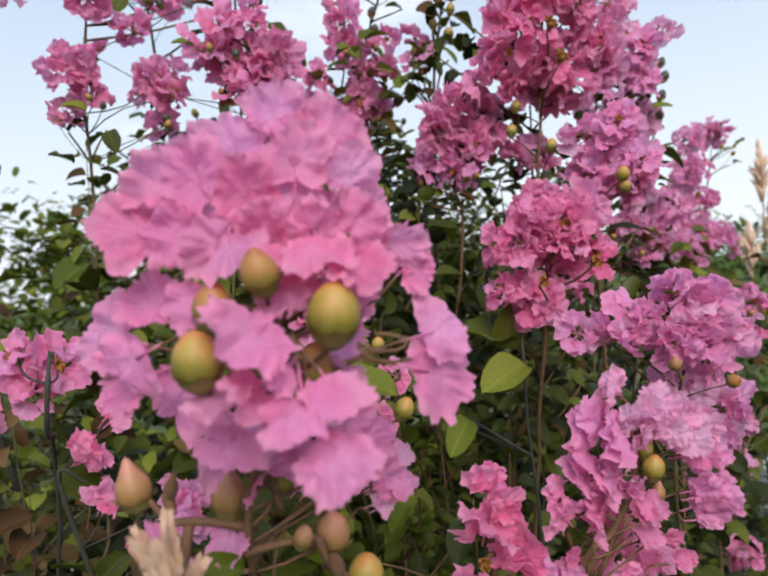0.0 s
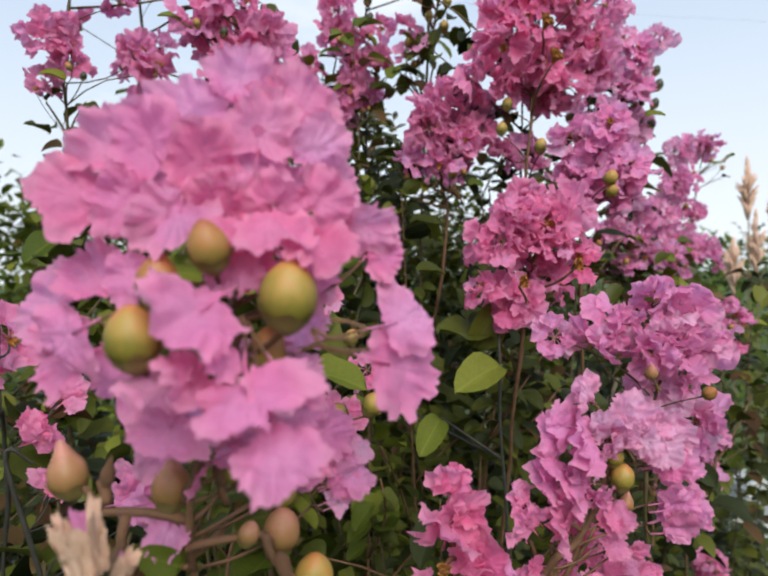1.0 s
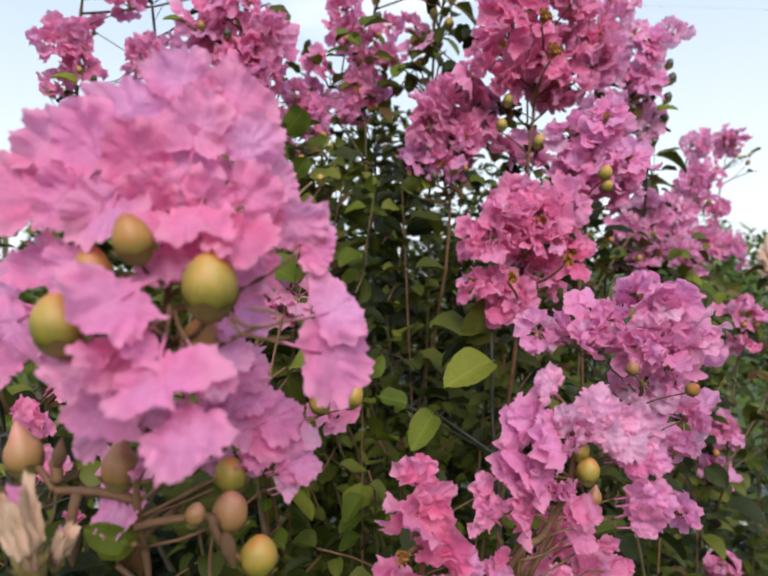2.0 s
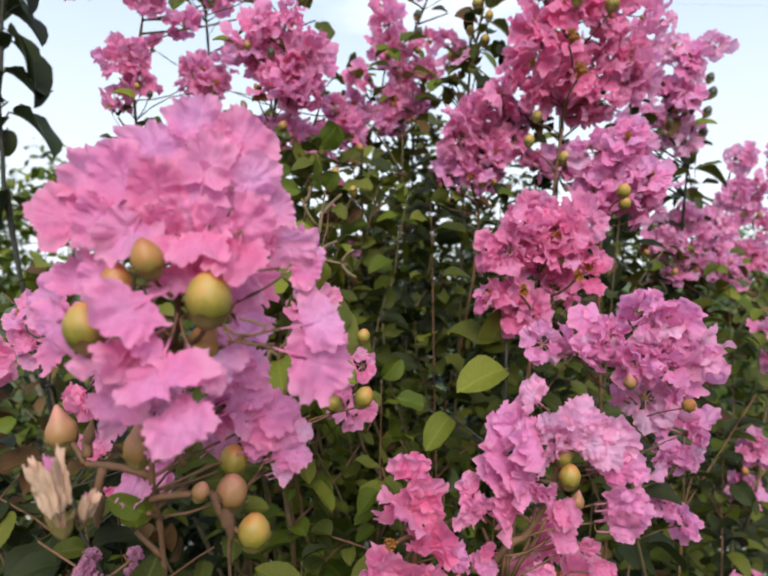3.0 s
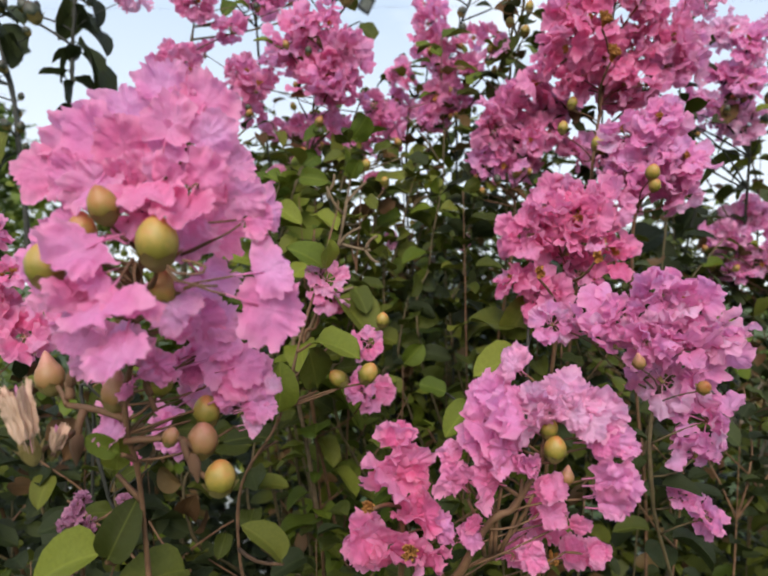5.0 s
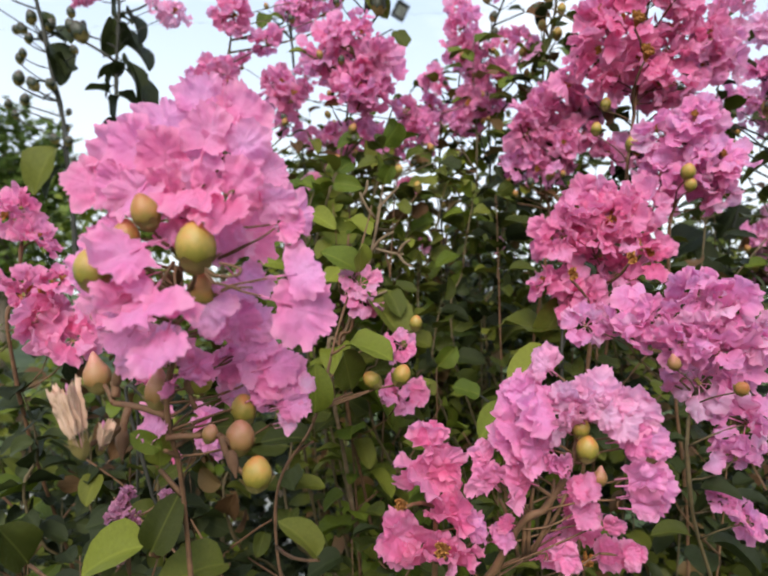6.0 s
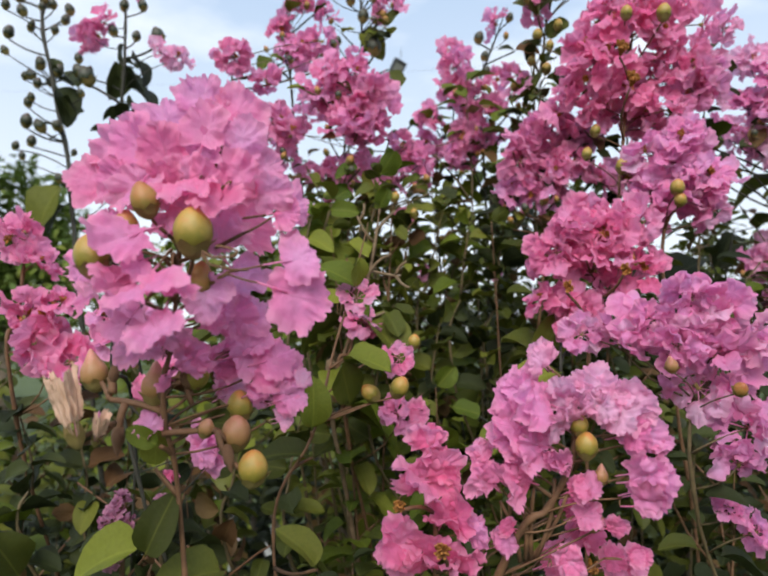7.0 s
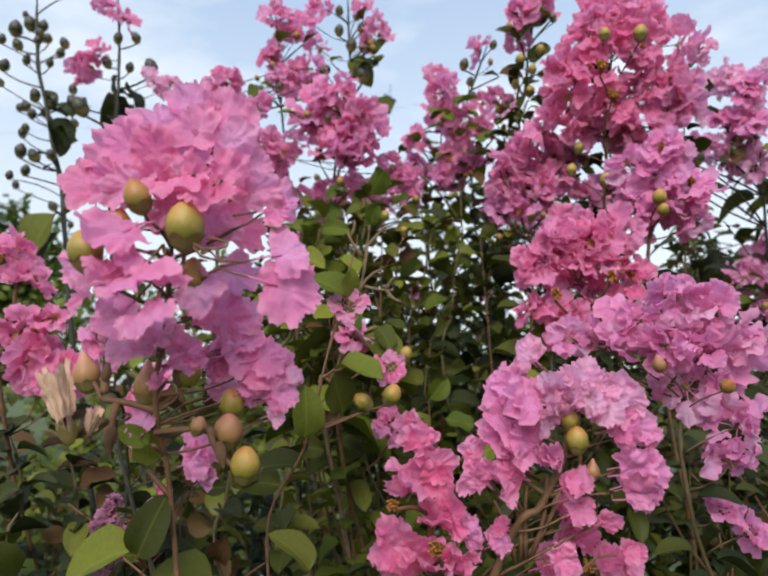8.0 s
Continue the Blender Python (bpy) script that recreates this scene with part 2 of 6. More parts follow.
def tube(bm, pts, radii, sides=6):
    """A tapered round rod along points."""
    rings, prev = [], None
    for i, p in enumerate(pts):
        a, b = pts[max(i - 1, 0)], pts[min(i + 1, len(pts) - 1)]
        d = (Vector(b) - Vector(a)).normalized()
        if prev is None:
            prev = d.orthogonal().normalized()
        u = (prev - d * prev.dot(d)).normalized()
        prev, w = u, d.cross(u)
        rings.append([bm.verts.new(Vector(p) + radii[i] * (math.cos(k * math.tau / sides) * u + math.sin(k * math.tau / sides) * w)) for k in range(sides)])
    for r0, r1 in zip(rings, rings[1:]):
        for k in range(sides):
            bm.faces.new((r0[k], r0[(k + 1) % sides], r1[(k + 1) % sides], r1[k]))
    bm.faces.new(rings[-1])
    bm.faces.new(rings[0][::-1])


def bent(a, b, bow, steps, rng):
    """Points from a to b on a slightly bowed, uneven line."""
    a, b = Vector(a), Vector(b)
    d = b - a
    s = d.orthogonal().normalized()
    s = Matrix.Rotation(rng.uniform(0, math.tau), 3, d.normalized()) @ s
    out = []
    for i in range(steps + 1):
        f = i / steps
        out.append(a + d * f + s * (bow * d.length * math.sin(math.pi * f)))
    return out


def facing(direction, turn):
    """A turn that takes local z to the direction, spun by turn."""
    q = Vector(direction).to_track_quat("Z", "Y")
    return (q.to_matrix() @ Matrix.Rotation(turn, 3, "Z")).to_4x4()


def placed(p, turn, size):
    return Matrix.Translation(p) @ turn @ Matrix.Diagonal((size, size, size, 1))


def spherical(rng):
    z = rng.uniform(-1, 1)
    a = rng.uniform(0, math.tau)
    r = math.sqrt(1 - z * z)
    return Vector((r * math.cos(a), r * math.sin(a), z))


# ---- the plant's pieces ----
def petal_mesh(seed, rings, sectors, crumple):
    """One crape petal: a thin claw at the origin along y, and a torn-edged, ruffled limb about one unit in radius."""
    rng = random.Random(seed)
    bm = bmesh.new()
    off = Vector((rng.uniform(0, 50), rng.uniform(0, 50), 0))
    cx, cy = 0.0, 1.35
    wide, tall = rng.uniform(0.86, 1.16), rng.uniform(0.80, 1.06)
    cup, roll, side = rng.uniform(-0.20, 0.38), rng.uniform(-0.35, 0.35), rng.uniform(-0.3, 0.3)

    def edge(a, k, layer):
        return noise.noise(Vector((math.cos(a) * k, math.sin(a) * k, layer * 7.3)) + off)

    small = 1.0 if sectors > 50 else 0.7

    def at(r, a):
        e1 = edge(a, 1.9, 1)
        frill = 1 + 0.30 * edge(a, 0.9, 0) + 0.26 * r * e1 + 0.13 * r * r * edge(a, 4.2, 2) + 0.10 * small * r ** 3 * edge(a, 9.0, 3) + 0.13 * small * r ** 6 * edge(a, 24.0, 8)
        low = max(0.0, -math.sin(a))
        frill = max(0.45, frill * (1 - 0.26 * low ** 3))
        x, y = wide * r * frill * math.cos(a), tall * r * frill * math.sin(a)
        # pleats that spread from the claw
        b, d = math.atan2(x, y + 1.0), min(1.25, math.hypot(x, y + 1.0) / 1.75)
        pleat = [noise.noise(Vector((b * k, 3.1 * k, 0.8 * d)) + off) for k in (3.0, 7.0, 16.0)]
        z = crumple * (0.42 * d ** 1.5 * pleat[0] + 0.26 * d ** 2 * pleat[1] + 0.13 * d ** 4 * pleat[2])
        q = Vector((x, y, 0)) + off
        n = 0.40 * noise.noise(q * 1.4) + 0.24 * noise.noise(q * 2.9 + Vector((0, 0, 3))) + 0.09 * noise.noise(q * 6.5 + Vector((0, 0, 8)))
        z += crumple * n * (0.35 + 0.65 * r) + cup * r * r + side * x * y + roll * x * abs(x)
        return (cx + x, cy + y, z)

    mid = bm.verts.new(at(0.0, 0.0))
    prev = None
    for i in range(1, rings + 1):
        ring = [bm.verts.new(at(i / rings, k * math.tau / sectors)) for k in range(sectors)]
        for k in range(sectors):
            j = (k + 1) % sectors
            if prev is None:
                bm.faces.new((mid, ring[k], ring[j]))
            else:
                bm.faces.new((prev[k], ring[k], ring[j], prev[j]))
        prev = ring
    foot = Vector(at(0.62, -math.pi / 2))
    tube(bm, [Vector((0, 0, 0)), Vector((0, foot.y * 0.55, 0.06)), foot + Vector((0, 0.15, 0.0))], [0.045, 0.040, 0.06], 4)
    return bm


def stamen_bm(seed, count, reach):
    """A tuft of thin curved filaments, each swollen to an anther, that spring from one point on the z axis."""
    rng = random.Random(seed)
    bm = bmesh.new()
    root = bm.verts.new((0, 0, 0))
    for k in range(count):
        a = rng.uniform(0, math.tau)
        lean = rng.uniform(0.05, 0.5)
        h = reach * rng.uniform(0.7, 1.1)
        tip = Vector((math.cos(a) * lean * h, math.sin(a) * lean * h, h))
        u = Vector((-math.sin(a), math.cos(a), 0))
        prev = [root]
        for f, r in ((0.3, 0.07), (0.8, 0.07), (0.93, 0.17), (1.08, 0.12)):
            p = tip * f
            p.x *= 0.3 + 0.7 * f
            p.y *= 0.3 + 0.7 * f
            w = u.cross(tip).normalized()
            ring = [bm.verts.new(p + r * (math.cos(q * 2.0944) * u + math.sin(q * 2.0944) * w)) for q in range(3)]
            for q in range(3):
                if len(prev) == 1:
                    bm.faces.new((prev[0], ring[q], ring[(q + 1) % 3]))
                else:
                    bm.faces.new((prev[q], ring[q], ring[(q + 1) % 3], prev[(q + 1) % 3]))
            prev = ring
        bm.faces.new(prev)
    return bm


def calyx_bm(lobes):
    """A small ribbed cup with pointed lobes, opening towards z."""
    bm = bmesh.new()
    n = lobes * 4
    prof = [(-0.42, 0.10), (-0.30, 0.20), (0.0, 0.36), (0.22, 0.40)]
    rings = []
    for z, r in prof:
        rings.append([bm.verts.new(((r * (1 + 0.06 * math.cos(lobes * k * math.tau / n))) * math.cos(k * math.tau / n), (r * (1 + 0.06 * math.cos(lobes * k * math.tau / n))) * math.sin(k * math.tau / n), z)) for k in range(n)])
    top = []
    for k in range(n):
        lift = (0.0, 0.18, 0.36, 0.18)[k % 4]
        r = 0.42 + 0.5 * lift
        top.append(bm.verts.new((r * math.cos(k * math.tau / n), r * math.sin(k * math.tau / n), 0.24 + lift)))
    rings.append(top)
    for r0, r1 in zip(rings, rings[1:]):
        for k in range(n):
            bm.faces.new((r0[k], r0[(k + 1) % n], r1[(k + 1) % n], r1[k]))
    bm.faces.new(rings[0][::-1])
    return bm


def capsule_bm(seed, point):
    """A seed capsule: a slightly six-ribbed egg with a short beak, one unit in radius, its top at z."""
    rng = random.Random(seed)
    bm = bmesh.new()
    n, m = 24, 12
    ph = rng.uniform(0, 6)
    rings = []
    for i in range(1, m):
        v = math.pi * i / m
        ring = []
        for k in range(n):
            a = k * math.tau / n
            rib = 1 + 0.022 * math.cos(6 * a + ph) * math.sin(v)
            z = -math.cos(v) * 1.17
            r = math.sin(v) * rib * (1.0 - 0.03 * z)
            if z > 0.65:
                f = (z - 0.65) / 0.52
                z += 0.85 * point * f * f
                r *= 1 - 0.35 * min(1.0, point) * f
            ring.append(bm.verts.new((r * math.cos(a), r * math.sin(a), z)))
        rings.append(ring)
    lo, hi = bm.verts.new((0, 0, -1.17)), bm.verts.new((0, 0, 1.19 + 0.88 * point))
    for k in range(n):
        j = (k + 1) % n
        bm.faces.new((lo, rings[0][j], rings[0][k]))
        bm.faces.new((hi, rings[-1][k], rings[-1][j]))
    for r0, r1 in zip(rings, rings[1:]):
        for k in range(n):
            bm.faces.new((r0[k], r0[(k + 1) % n], r1[(k + 1) % n], r1[k]))
    return bm


def leaf_bm(seed, rows=8, cols=4, bm=None, m=None, stalk=True):
    """An oval leaf of unit length along y with a folded midrib, a short stalk and a curled tip."""
    rng = random.Random(seed)
    own = bm is None
    bm = bm or bmesh.new()
    m = m or Matrix()
    wide = rng.uniform(0.29, 0.37)
    fold, curl, wave, ph = rng.uniform(0.18, 0.68), rng.uniform(0.05, 0.58), rng.uniform(0.02, 0.06), rng.uniform(0, 6)
    tilt = rng.uniform(-0.25, 0.25)
    grid = []
    for i in range(rows + 1):
        f = 0.5 - 0.5 * math.cos(math.pi * i / rows)
        w = wide * (1 - abs(2 * f - 1) ** (2.1 if f < 0.5 else 2.9)) ** 0.55 if 0 < f < 1 else 0.012
        row = []
        for k in range(cols + 1):
            s = 2 * k / cols - 1
            x = s * w
            z = abs(s) * w * fold - curl * f * f + wave * math.sin(9 * f + ph + 2 * s) * abs(s) + tilt * x * f - (0.012 if k == cols // 2 else 0)
            row.append(bm.verts.new(m @ Vector((x, 0.10 + 0.9 * f, z))))
        grid.append(row)
    for r0, r1 in zip(grid, grid[1:]):
        for k in range(cols):
            bm.faces.new((r0[k], r0[k + 1], r1[k + 1], r1[k]))
    if stalk:
        tube(bm, [m @ Vector((0, 0, 0)), m @ Vector((0, 0.12, -0.004))], [0.016, 0.014], 4)
    return bm if own else None


FINE = [petal_mesh(100 + k, 11, 84, 0.80) for k in range(14)]
COARSE = [petal_mesh(200 + k, 5, 46, 0.95) for k in range(14)]
PETALS = {}
for key, mat in (("lilac", M_PETAL_LILAC), ("pink", M_PETAL_PINK), ("hot", M_PETAL_HOT), ("dusk", M_PETAL_DUSK), ("pale", M_PETAL_PALE), ("plum", M_PETAL_PLUM)):
    PETALS[key, True] = [mesh_of("petal", b.copy(), mat) for b in FINE]
    PETALS[key, False] = [mesh_of("petal", b.copy(), mat) for b in COARSE]
PETALS["dry", True] = [mesh_of("petal", b.copy(), M_DRY) for b in FINE[:4]]
STAMENS = [mesh_of("stamen_tuft", stamen_bm(k, 26, 0.95), M_STAMEN) for k in range(4)]
CALYX = mesh_of("calyx", calyx_bm(6), M_CALYX)
CAPS = {k: [mesh_of("capsule", capsule_bm(i, pt), mt) for i in range(3)] for k, mt, pt in (
    ("olive", M_CAPSULE, 0.10), ("tan", M_CAPSULE_TAN, 0.85), ("round", M_CAPSULE_TAN, 0.10), ("red", M_CAPSULE_RED, 0.25), ("bud", M_BUD, 0.18))}
SCALE_BUD = with_material(CAPS["tan"][1], M_STEM)
SCALE_BUD.transform(Matrix.Diagonal((0.85, 0.85, 1.35, 1)))
LEAVES = {k: [mesh_of("leaf", leaf_bm(i + 20), mt) for i in range(6)] for k, mt in (
    ("dark", M_LEAF), ("light", M_LEAF_LIGHT), ("red", M_LEAF_RED), ("deep", M_LEAF_DEEP_SHADE))}


# neighbouring tones that open flowers of one head take
KINDRED = {"hot": ("hot", "hot", "pink"), "pink": ("pink", "pink", "lilac"), "dusk": ("dusk", "pink", "lilac"), "lilac": ("lilac", "lilac", "pale")}


class Shoot:
    """One flowering stem that rises from the ground, with all that grows on it."""

    def __init__(self, name, base, label, category, group=""):
        self.base = Vector(base)
        self.root = new(name)
        self.root.location = self.base
        self.root.empty_display_size = 0.05
        tagged(self.root, label, category, group)
        self.rng = random.Random(int(abs(base[0]) * 9973 + abs(base[1]) * 7919))
        self.wood = bmesh.new()
        self.nodes = []
        self.rise = 0.25

    def local(self, p):
        return Vector(p) - self.base

    def main(self, points, thick, thin):
        """The main stem, from the ground through the points to its tip."""
        pts = [Vector((0, 0, -0.02))] + [self.local(p) for p in points]
        fine = []
        for i in range(len(pts) - 1):
            p0, p1, p2, p3 = pts[max(i - 1, 0)], pts[i], pts[i + 1], pts[min(i + 2, len(pts) - 1)]
            for s in range(8):
                t = s / 8
                fine.append(0.5 * ((2 * p1) + (p2 - p0) * t + (2 * p0 - 5 * p1 + 4 * p2 - p3) * t * t + (3 * p1 - p0 - 3 * p2 + p3) * t ** 3))
        fine.append(pts[-1])
        n = len(fine) - 1
        off = Vector((self.rng.uniform(0, 90), 0, 0))
        for i in range(3, n):
            fine[i] = fine[i] + 0.0032 * noise.noise_vector(fine[i] * 22 + off) * (1 - 0.6 * i / n)
        tube(self.wood, fine, [(thick + (thin - thick) * (i / n) ** 0.7) * (1.22 if i % 4 == 0 else 0.95) * min(1.0, 0.3 + (n - i) * 0.18) for i in range(n + 1)], 7)
        self.nodes = fine
        return fine

    def twig(self, a, b, r0, r1, bow=0.08, sides=5):
        pts = bent(self.local(a), self.local(b), bow, 4, self.rng)
        tube(self.wood, pts, [r0 + (r1 - r0) * i / 4 for i in range(5)], sides)

    def nearest(self, p):
        q = self.local(p)
        low = [n for n in self.nodes if n.z < q.z - self.rise * (n - q).xy.length] or self.nodes
        return min(low, key=lambda n: (n - q).length) + self.base

    def flower(self, p, axis, size, kind, fine=False, stamens=0.4, count=6):
        """Six crinkled petals on claws round a small calyx."""
        rng = self.rng
        kind = rng.choice(KINDRED.get(kind, (kind,)))
        fl = part("flower", CALYX, self.root, placed(self.local(p), facing(axis, rng.uniform(0, 6)), size * 0.42))
        k = 1 / 0.42
        for i in range(count):
            a = (i + rng.uniform(-0.25, 0.25)) * math.tau / count
            lift = rng.uniform(-0.35, 0.7)
            m = Matrix.Rotation(a, 4, "Z") @ Matrix.Translation((0, 0.25, 0.25)) @ Matrix.Rotation(lift, 4, "X") @ Matrix.Rotation(rng.uniform(-0.6, 0.6), 4, "Y")
            s = k * rng.uniform(0.78, 1.2)
            part("petal", rng.choice(PETALS[kind, fine]), fl, m @ Matrix.Diagonal((s, s, s, 1)))
        if rng.random() < stamens:
            part("stamen_tuft", rng.choice(STAMENS), fl, Matrix.Diagonal((k * 0.75, k * 0.75, k * 0.75, 1)), "golden stamens")
        return fl

    def capsule(self, p, axis, r, kind, stalk=True, cup=True):
        c = part("capsule", self.rng.choice(CAPS[kind]), self.root, placed(self.local(p), facing(axis, self.rng.uniform(0, 6)), r),
                 {"olive": "olive-green seed capsule", "tan": "tan capsule blushed with pink", "round": "round tan seed capsule", "red": "russet seed capsule", "bud": "dark green round bud"}[kind])
        if cup:
            part("calyx", CALYX, c, Matrix.Translation((0, 0, -0.98)) @ Matrix.Diagonal((2.1, 2.1, 1.15, 1)))
        if stalk:
            foot = Vector(p) - Vector(axis).normalized() * r * 1.3
            thick = 0.20 if kind == "bud" else 0.14
            self.twig(self.nearest(foot), foot, r * thick, r * (0.16 if kind == "bud" else 0.12), 0.07)
        return c

    def head(self, blobs, kind, flower_size=0.0088, density=1.0, stamens=0.35, stalks=True, petals=6):
        """A mass of open flowers over rounded lobes (x, y, z, radius)."""
        rng = self.rng
        for x, y, z, r in blobs:
            c = Vector((x, y, z))
            n = max(2, round(density * 2.75 * (r / (flower_size * 1.5)) ** 1.6))
            core = self.nearest(c)
            if stalks:
                self.twig(core, c, 0.0006, 0.0004, 0.12, 5)
            for i in range(n):
                d = spherical(rng)
                if d.z < -0.5:
                    d.z *= -1
                d = (d + Vector((0, -0.45, 0.18))).normalized()
                stray = rng.random() < 0.16
                p = c + d * max(0.0, r * (1.18 if stray else 1.0) - flower_size * rng.uniform(0.7, 2.2))
                size = flower_size * (rng.uniform(0.5, 0.7) if stray else rng.uniform(0.64, 0.98))
                self.flower(p, (d + 0.65 * spherical(rng)).normalized(), size, kind, False, stamens, petals)
                if stalks:
                    self.twig(c, p, 0.0005, 0.0004, 0.09, 4)

    def ruffle(self, blobs, kind, count=3):
        """Large single petals, a few to each place (x, y, z, radius), hung from the nearest stem."""
        rng = self.rng
        for x, y, z, r in blobs:
            core = self.nearest((x, y, z))
            hub = core.lerp(Vector((x, y, z)), 0.8) + Vector((0, 0.004, 0))
            self.twig(core, hub, 0.0005, 0.0004, 0.1, 5)
            for i in range(count):
                c = Vector((x, y, z)) + 0.38 * r * spherical(rng)
                size = r * rng.uniform(0.80, 1.02)
                along = (c - core + 0.3 * r * spherical(rng)).normalized()
                normal = Vector((0, -1, 0.15)) + 0.5 * spherical(rng)
                normal = (normal - along * normal.dot(along)).normalized()
                turn = Matrix((along.cross(normal), along, normal)).transposed().to_4x4()
                foot = c - along * 1.35 * size
                part("petal", rng.choice(PETALS[kind, True]), self.root, placed(self.local(foot), turn, size))
                self.twig(hub, foot, 0.0004, 0.0003, 0.10, 4)

    def leaf(self, p, along, size, kind, up=(0, 0, 1), join=True):
        """One leaf from p, its length along the direction."""
        y = Vector(along).normalized()
        z = Vector(up) - y * Vector(up).dot(y)
        z = (z if z.length > 1e-3 else y.orthogonal()).normalized()
        x = y.cross(z)
        turn = Matrix((x, y, z)).transposed().to_4x4()
        ob = part("leaf", self.rng.choice(LEAVES[kind]), self.root, placed(self.local(p), turn, size))
        if join:
            self.twig(self.nearest(p), p, 0.0011, 0.0008, 0.03, 4)
        return ob

    def leaves(self, lo, hi, step, size, kinds, spread=1.0):
        """Leaf pairs along the main stem between two heights."""
        rng = self.rng
        z = lo
        turn = rng.uniform(0, 6)
        while z < hi:
            q = min(self.nodes, key=lambda n: abs(n.z + self.base.z - z))
            p = q + self.base
            p.z = z
            for k in (0, math.pi):
                a = turn + k + rng.uniform(-0.5, 0.5)
                d = Vector((math.cos(a), math.sin(a), rng.uniform(-0.35, 0.45)))
                self.leaf(p + d * 0.004, d, size * rng.uniform(0.7, 1.2), rng.choice(kinds), (rng.uniform(-0.4, 0.4), rng.uniform(-0.6, 0.2), 1), False)
            turn += 1.57 + rng.uniform(-0.4, 0.4)
            z += step * rng.uniform(0.75, 1.25)

    def tip_leaves(self, count, size, kinds):
        """Small young leaves round the end of the main stem."""
        rng = self.rng
        for k in range(count):
            a = k * math.tau / count + rng.uniform(-0.5, 0.5)
            d = Vector((math.cos(a), math.sin(a), rng.uniform(0.2, 1.6)))
            self.leaf(self.nodes[-1 - k % 2] + self.base, d, size * rng.uniform(0.6, 1.0), rng.choice(kinds), (rng.uniform(-1, 1), rng.uniform(-1, 0.4), 0.6), False)

    def finish(self, mat):
        part("stem", mesh_of("stem", self.wood, mat), self.root)
        return self.root


def small_leaf(seed):
    """A small curled oval leaf of unit length along y, for stems with very many of them."""
    bm = leaf_bm(seed, 5, 2, stalk=False)
    bm.verts.index_update()
    v = np.array([tuple(q.co) for q in bm.verts])
    f = [[q.index for q in p.verts] for p in bm.faces]
    bm.free()
    return v, f


SMALL = [small_leaf(60 + k) for k in range(8)]


class LeafMass:
    """Very many small leaves of one stem, gathered by material into joined meshes."""

    def __init__(self):
        self.sets = {}

    def add(self, p, along, size, kind, up, rng):
        y = Vector(along).normalized()
        z = Vector(up) - y * Vector(up).dot(y)
        z = (z if z.length > 1e-3 else y.orthogonal()).normalized()
        turn = np.array(Matrix((y.cross(z), y, z)))
        v, f = rng.choice(SMALL)
        verts, faces, mat = self.sets.setdefault(kind, ([], [], LEAVES[kind][0].materials[0]))
        b = sum(len(q) for q in verts)
        verts.append(v @ turn * size + np.array(p))
        faces.extend([[b + i for i in q] for q in f])

    def finish(self, root):
        for verts, faces, mat in self.sets.values():
            me = bpy.data.meshes.new("foliage")
            me.from_pydata(np.concatenate(verts).tolist(), [], faces)
            me.materials.append(mat)
            me.polygons.foreach_set("use_smooth", [True] * len(me.polygons))
            part("foliage", me, root)["kind"] = "stuff"


# ---- ground ----
def ground():
    bm = bmesh.new()
    bmesh.ops.create_grid(bm, x_segments=60, y_segments=60, size=1.0)
    for v in bm.verts:
        for i in (0, 1):
            v.co[i] = math.copysign(abs(v.co[i]) ** 4 * 900 + abs(v.co[i]) * 6, v.co[i])
        d = v.co.xy.length
        v.co.z = 0.03 * noise.noise(v.co * 0.4) * min(1, d / 3)
    tagged(new("ground", mesh_of("ground", bm, M_GRASS)), "mown green lawn under and round the shrub", "ground", kind="structure")


ground()

# ---- shoots with flower heads ----
HEADS = "flowering shoots of the shrub"


def flowering_shoot(base, path, blobs, kind, label, size=0.0088, density=1.0, stamens=0.35, leaf_range=None, leaf_kinds=("dark",), wood=M_STEM, thick=0.0015, leaf_size=0.040, done=True):
    s = Shoot("flowering_shoot", base, label, "flowering branch", HEADS)
    s.main(path, thick, 0.0011)
    s.head(blobs, kind, size, density * (1.3 if base[1] > 0.9 else 1.0), stamens, True, 6 if base[1] < 0.72 else 5)
    if base[1] > 0.84 and blobs:
        for k in range(7):
            x, y, z, r = s.rng.choice(blobs)
            p = Vector((x + s.rng.uniform(-1, 1) * r, y - s.rng.uniform(0.3, 0.8) * r, z - s.rng.uniform(0.2, 1.25) * r))
            s.capsule(p, (s.rng.uniform(-0.6, 0.6), -0.3, 0.9), s.rng.uniform(0.0022, 0.0036), s.rng.choice(("bud", "red", "red")))
            q = p + Vector((s.rng.uniform(-0.012, 0.012), 0.006, s.rng.uniform(-0.02, 0.004)))
            s.leaf(q, (s.rng.uniform(-1, 1), -0.4, s.rng.uniform(-0.5, 0.6)), s.rng.uniform(0.014, 0.024), s.rng.choice(("dark", "red", "deep", "light")), (s.rng.uniform(-0.6, 0.6), -0.6, 0.8))
    if leaf_range:
        s.leaves(leaf_range[0], leaf_range[1], 0.03, leaf_size, leaf_kinds)
    if done:
        s.finish(wood)
    return s


